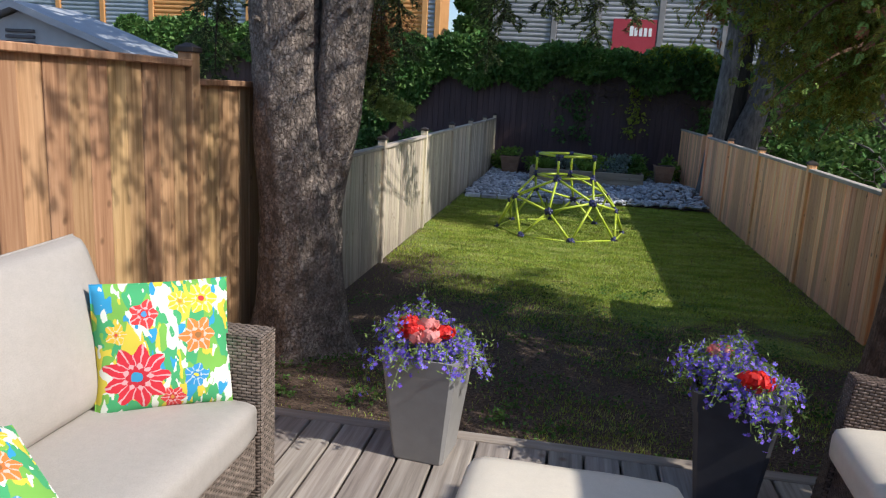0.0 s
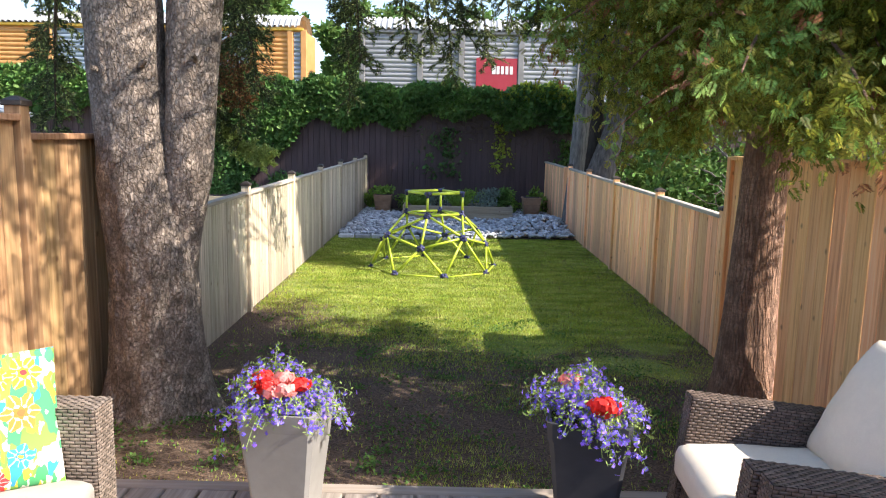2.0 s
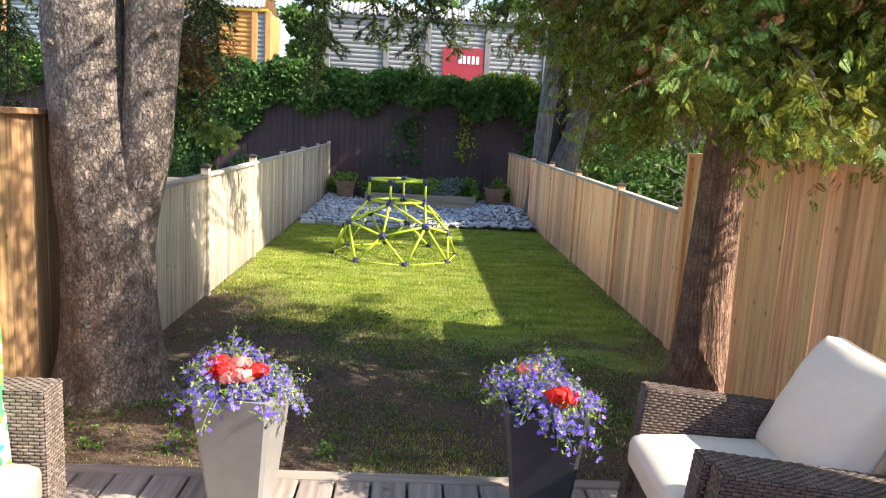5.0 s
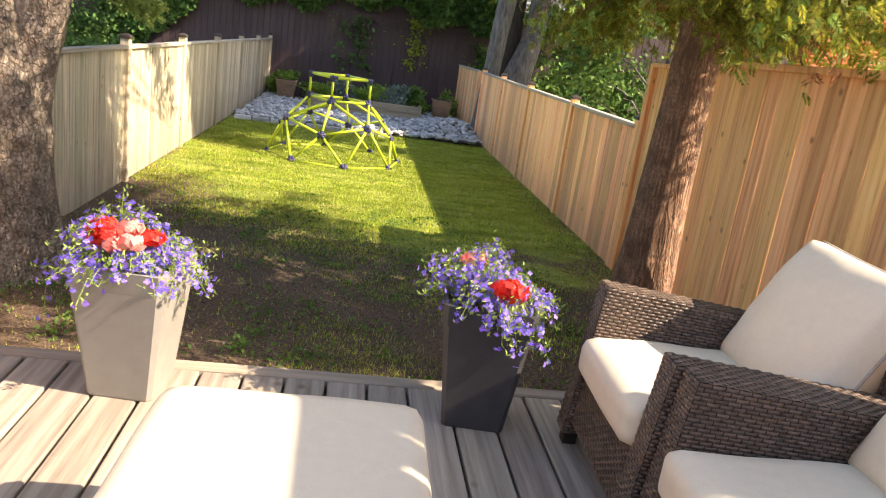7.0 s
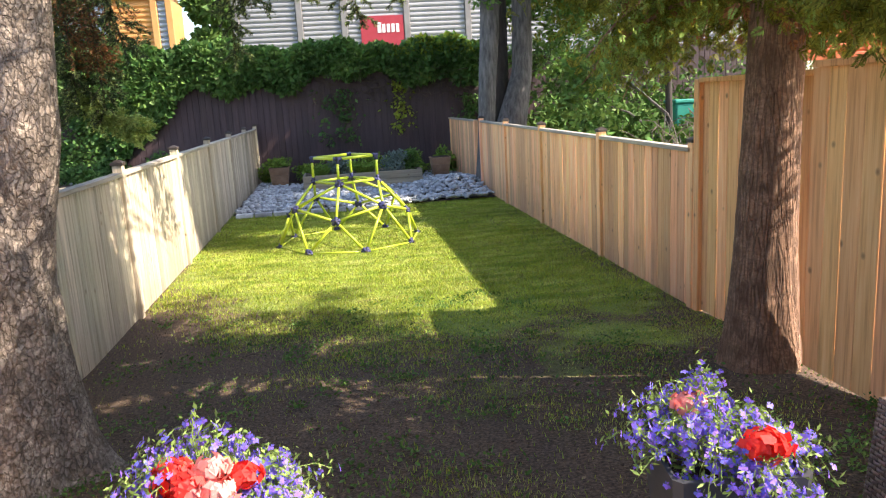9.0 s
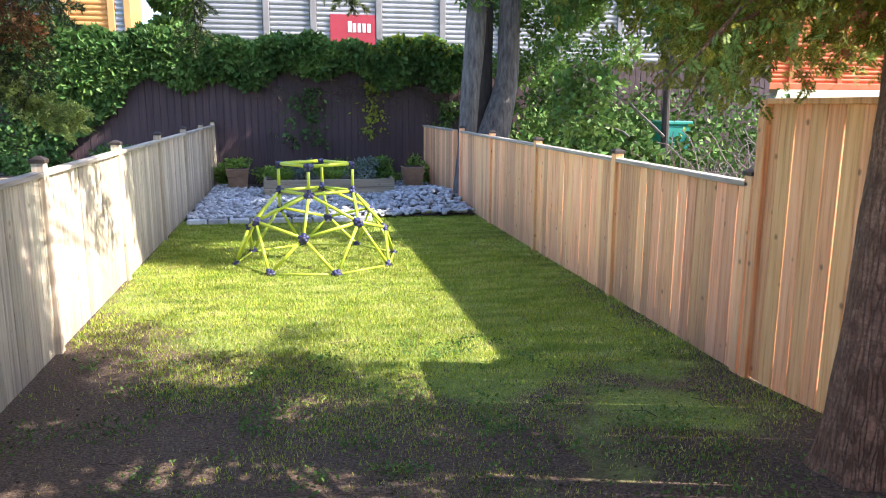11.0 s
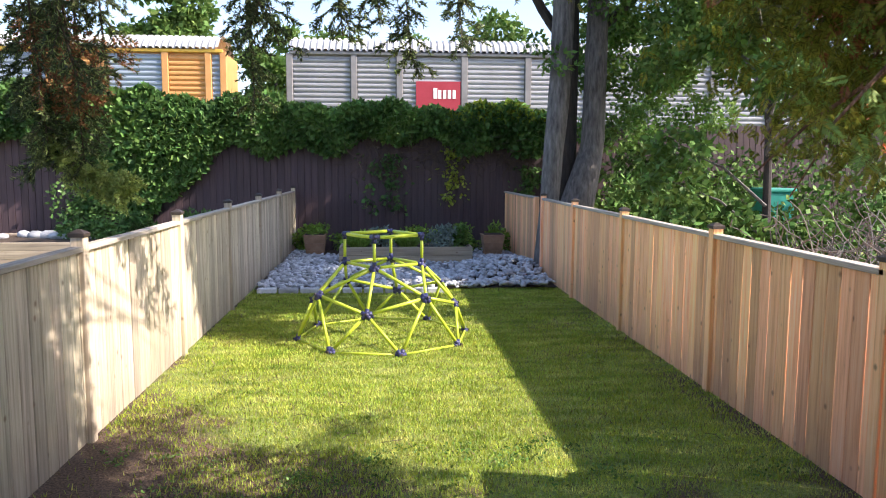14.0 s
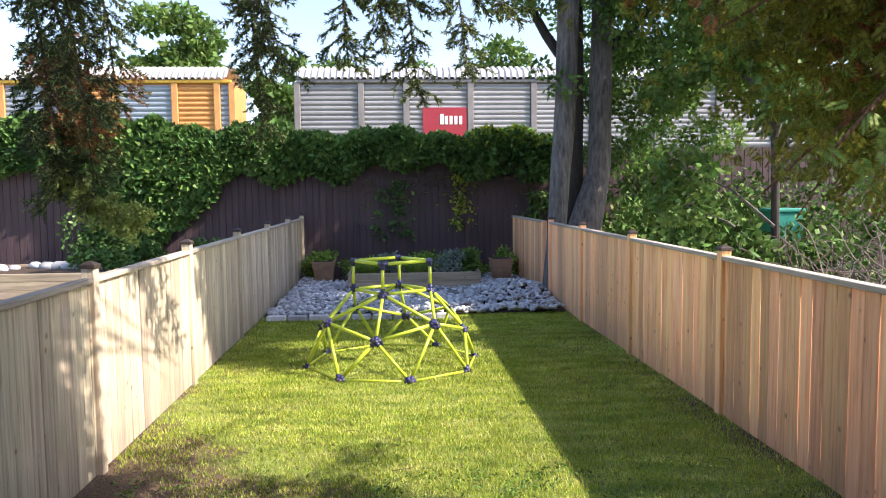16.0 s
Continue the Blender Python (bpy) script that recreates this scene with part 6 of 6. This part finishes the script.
# ---- neighbouring gardens ----
def build_right_yard():
    rng = np.random.default_rng(301)
    # last two tall shrubs are added; they stand for the back fence's shade
    spots = [(5.2, 17.0, 0.9, 1.1), (6.3, 18.0, 1.0, 1.4), (7.4, 17.0, 0.9, 1.2), (5.2, 14.5, 0.7, 0.75), (8.6, 19.0, 1.2, 1.3), (6.8, 14.6, 0.8, 0.8), (9.8, 17.0, 1.2, 1.3), (5.9, 20.5, 1.0, 1.8), (8.6, 15.0, 1.0, 0.9), (10.8, 14.0, 1.3, 1.4), (7.6, 21.5, 1.3, 2.0), (10.5, 21.0, 1.5, 2.2), (6.4, 22.2, 0.9, 2.3), (9.2, 22.2, 1.2, 2.5)]
    for i, (x, y, r, h) in enumerate(spots):
        shrub(pose(x, y, 0), (r, r, h * 0.62), 1500, 0.16, M_SHRUB, "tangled dark green shrub beyond the tan fence", 302 + i)
    g = Geo()
    for i in range(420):
        a = rng.uniform(0, math.tau)
        p = Vector((5.7 + rng.normal() * 0.5, 12.9 + rng.normal() * 0.6, rng.uniform(0.0, 1.15)))
        pts = [p]
        d = Vector((math.cos(a), math.sin(a), rng.uniform(0, 0.8)))
        for k in range(6):
            d += Vector(rng.normal(size=3).tolist()) * 0.55
            d.z -= 0.12
            pts.append(pts[-1] + d.normalized() * 0.13)
        g.tube([Vector((max(4.3 + 0.1 * math.sin(i), q.x), q.y, max(0.02, q.z))) for q in pts], 0.006, 4)
    c = thing("brush_pile", pose(0, 0, 0), "heap of cut grey branches beyond the tan fence", "brush pile")
    part("branch", g, M_BARK_G, c, kind="stuff")
    for pts in ([(5.35, 11.6, 0.0), (5.42, 11.7, 0.8), (5.3, 11.75, 1.35), (5.5, 11.9, 1.62)], [(5.5, 11.5, 0.0), (5.62, 11.65, 0.7), (5.75, 11.7, 1.3), (6.0, 11.6, 1.5)]):
        part("pale_branch", Geo().tube(pts, [0.03, 0.028, 0.024, 0.016], 8), M_BARK_C, c, "bare reddish peeled branch", smooth=True)
    c = thing("garden_bin", pose(8.6, 20.2, 0.0), "teal covered garden bin among the shrubs", "bin")
    part("bin_body", Geo().bevelled((-0.3, -0.3, 0), (0.3, 0.3, 1.5), 0.03), M_TEAL, c)
    part("lid", Geo().bevelled((-0.33, -0.33, 1.5), (0.33, 0.33, 1.58), 0.02), M_TEAL, c)


build_right_yard()


def build_left_yard():
    rng = np.random.default_rng(401)
    timber_bed(pose(-9.6, 20.6, 0), 8.0, 2.2, 0.5, "grey timber raised bed in the neighbouring garden", 3)
    g = Geo().tube([(0, 0, 0), (0, 0, 0.1), (0, 0, 0.3), (0.02, 0, 0.42), (0.0, 0, 0.5), (0, 0, 0.62), (0.02, 0, 0.74)], [0.16, 0.15, 0.12, 0.07, 0.1, 0.08, 0.01], 14)
    ob = part("garden_statue", g, M_CONC, smooth=True, at=pose(-8.3, 22.3, 0.45))
    tagged(ob, label="small pale stone garden statue on the timber bed", category="statue")
    for i in range(14):
        s = Geo().ball((0, 0, 0), 1.0, sub=2)
        s.v = [tuple(Vector(p) * (1 + 0.3 * noise.noise(Vector(p) + Vector((i * 3.0, 0, 0))))) for p in s.v]
        r = rng.uniform(0.09, 0.17)
        ob = part("garden_rock", s, M_STONE, smooth=True, at=pose(-8.9 + i * 0.28 + rng.normal() * 0.05, 22.1 + rng.normal() * 0.15, 0.48) @ Matrix.Diagonal((r * 1.4, r, r * 0.8, 1)))
        tagged(ob, label="rough pale grey rock on the timber bed", category="rock", group="rocks on the neighbouring bed")
    for i, (x, y, r, h) in enumerate(((-5.2, 21.9, 0.6, 0.5), (-4.6, 22.5, 0.5, 0.6), (-7.6, 20.9, 0.4, 0.3), (-3.3, 22.5, 0.6, 0.7), (-5.8, 22.9, 0.8, 1.6), (-2.2, 22.9, 0.4, 0.5))):
        shrub(pose(x, y, 0.3 if y < 22.6 else 0.0), (r, r * 0.5, h * 0.6), 1600, 0.12, M_IVY, "dark leafy plant in the neighbouring bed", 410 + i)
    # the plastic shed
    c = thing("garden_shed", pose(-3.95, 9.6, 0), "pale grey plastic garden shed with a louvred gable", "shed")
    part("wall", Geo().add([(-1.05, -1.0, 0), (1.05, -1.0, 0), (1.05, -0.3, 0), (-1.05, -0.3, 0), (-1.05, -1.0, 2.14), (1.05, -1.0, 2.14), (1.05, -0.3, 2.14), (-1.05, -0.3, 2.14), (0, -1.0, 2.53), (0, -0.3, 2.53)],
                           [(0, 1, 5, 8, 4), (1, 2, 6, 5), (2, 3, 7, 9, 6), (3, 0, 4, 7)]), M_SHED, c)
    for s in (-1, 1):
        part("roof_panel", Geo().add([(s * 1.2, -1.12, 2.13), (s * 1.2, -0.2, 2.13), (0, -0.2, 2.55), (0, -1.12, 2.55), (s * 1.2, -1.12, 2.19), (s * 1.2, -0.2, 2.19), (0, -0.2, 2.61), (0, -1.12, 2.61)],
                                     [(0, 1, 2, 3), (4, 5, 6, 7), (0, 1, 5, 4), (3, 0, 4, 7), (1, 2, 6, 5)]), M_SHED, c)
    for k in range(4):
        part("louvre", Geo().bevelled((-0.14, -1.03, 2.2 + k * 0.05), (0.14, -1.004, 2.228 + k * 0.05), 0.005), M_SHED_D, c)


build_left_yard()


# ---- grass blades, last ----
def build_grass():
    rng = np.random.default_rng(501)
    n = 420000
    y = 5.75 + (rng.random(n) ** 1.5) * 11.9
    x = rng.uniform(LX + 0.02, RX - 0.02, n)
    px, py = x, y
    dirt = np.clip((10.2 - py) / 2.6, 0, 1) * 0.95 + 0.45 * np.clip((LX + 0.8 - px) / 0.8, 0, 1) * (py < 14) + 0.4 * np.clip((px - RX + 0.5) / 0.5, 0, 1) + 0.5 * np.clip((0.9 - px) / 1.4, 0, 1) * np.clip((9.9 - py) / 1.0, 0, 1)
    dirt += 0.85 * np.exp(-((px + 0.8) / 0.95) ** 2 - ((py - 9.6) / 1.4) ** 2) + 0.5 * np.exp(-((px - 0.6) / 1.0) ** 2 - ((py - 9.3) / 0.7) ** 2)
    nz = 0.5 + 0.5 * np.sin(px * 2.1 + 1.3 * np.sin(py * 1.7)) * np.sin(py * 1.9 + 1.1 * np.sin(px * 2.7 + 2))
    dirt += 0.6 * np.exp(-((px + 0.9) / 0.8) ** 2 - ((py - 10.9) / 0.9) ** 2) + 0.4 * np.exp(-((px - 2.9) / 0.4) ** 2 - ((py - 14.8) / 1.6) ** 2)
    keep = rng.random(n) > np.clip(dirt * (0.6 + 0.7 * nz) + 0.15 * nz, 0, 0.97)
    x, y = x[keep], y[keep]
    t = np.clip((9.6 - y) / 3.9, 0, 1)
    z = 0.38 * t ** 1.1
    n = len(x)
    a = rng.uniform(0, math.tau, n)
    h = rng.uniform(0.016, 0.038, n) * (0.75 + 0.25 * (y > 10))
    w = rng.uniform(0.0025, 0.0045, n) * (1 + np.clip((y - 9) / 5, 0, 1.5))
    lean = rng.uniform(0.1, 0.9, n)
    b = rng.uniform(0, math.tau, n)
    p = np.stack([x, y, z - 0.006], 1)
    s = np.stack([np.cos(a) * w, np.sin(a) * w, np.zeros(n)], 1)
    tip = p + np.stack([np.cos(b) * lean * h, np.sin(b) * lean * h, h + 0.006], 1)
    polys = np.stack([p - s, p + s, tip], 1)
    dead = rng.random(n) < 0.05 + 0.22 * (y < 8.6)
    cloud("grass", polys[~dead], M_GRASS, kind="stuff", label="short mown green lawn grass", category="grass")
    cloud("dry_grass", polys[dead], M_STRAW, kind="stuff", label="dry straw-coloured blades among the lawn", category="grass")


build_grass()


def build_litter():
    """Dead leaves, clods and small weeds on the worn earth by the deck."""
    rng = np.random.default_rng(521)
    n = 2600
    x, y = rng.uniform(LX + 0.1, RX - 0.1, n), 5.8 + rng.random(n) ** 1.3 * 6
    t = np.clip((9.6 - y) / 3.9, 0, 1)
    p = np.stack([x, y, 0.38 * t ** 1.1 + 0.008], 1)
    cloud("leaf_litter", leaves(rng, p, 0.022, 0.012, down=-0.1, flat=0.8), M_STRAW, kind="stuff", label="dry leaf litter scattered on the bare earth", category="leaf litter")
    cs = []
    for i in range(220):
        cx, cy = rng.uniform(LX + 0.2, RX - 0.2), 5.85 + rng.random() ** 1.2 * 5
        k = int(rng.uniform(14, 60))
        r = rng.uniform(0.03, 0.11)
        q = rng.normal(size=(k, 2)) * r
        tt = min(1, max(0, (9.6 - cy) / 3.9))
        cs.append(np.stack([cx + q[:, 0], cy + q[:, 1], np.full(k, 0.38 * tt ** 1.1 + 0.012) + rng.random(k) * 0.02], 1))
    cs = np.concatenate(cs)
    cloud("low_weeds", leaves(rng, cs, 0.03, 0.016, down=-0.5, flat=0.5), M_LEAF, kind="stuff", label="small green weeds on the bare earth", category="weeds")
    g = Geo()
    for i in range(150):
        cx, cy = rng.uniform(LX + 0.1, RX - 0.1), 5.8 + rng.random() * 4.5
        r = rng.uniform(0.004, 0.011)
        g.ball((cx, cy, ground_z(cx, cy) + r * 0.3), r, (1.2, 0.9, 0.6), 1)
    tagged(part("earth_clods", g, M_SOIL, kind="stuff", smooth=True), label="small dark clods of earth", category="soil")
    g = Geo()
    for i in range(46):
        cx, cy = rng.uniform(LX + 0.3, RX - 0.3), 5.9 + rng.random() * 7
        a, ln = rng.uniform(0, math.tau), rng.uniform(0.05, 0.22)
        z = ground_z(cx, cy) + 0.012
        pts = [(cx, cy, z), (cx + ln * 0.5 * math.cos(a), cy + ln * 0.5 * math.sin(a), z + 0.01), (cx + ln * math.cos(a + 0.3), cy + ln * math.sin(a + 0.3), z)]
        g.tube(pts, 0.0025, 4)
    tagged(part("fallen_twigs", g, M_TWIG, kind="stuff"), label="thin fallen twigs on the lawn", category="twigs")


build_litter()
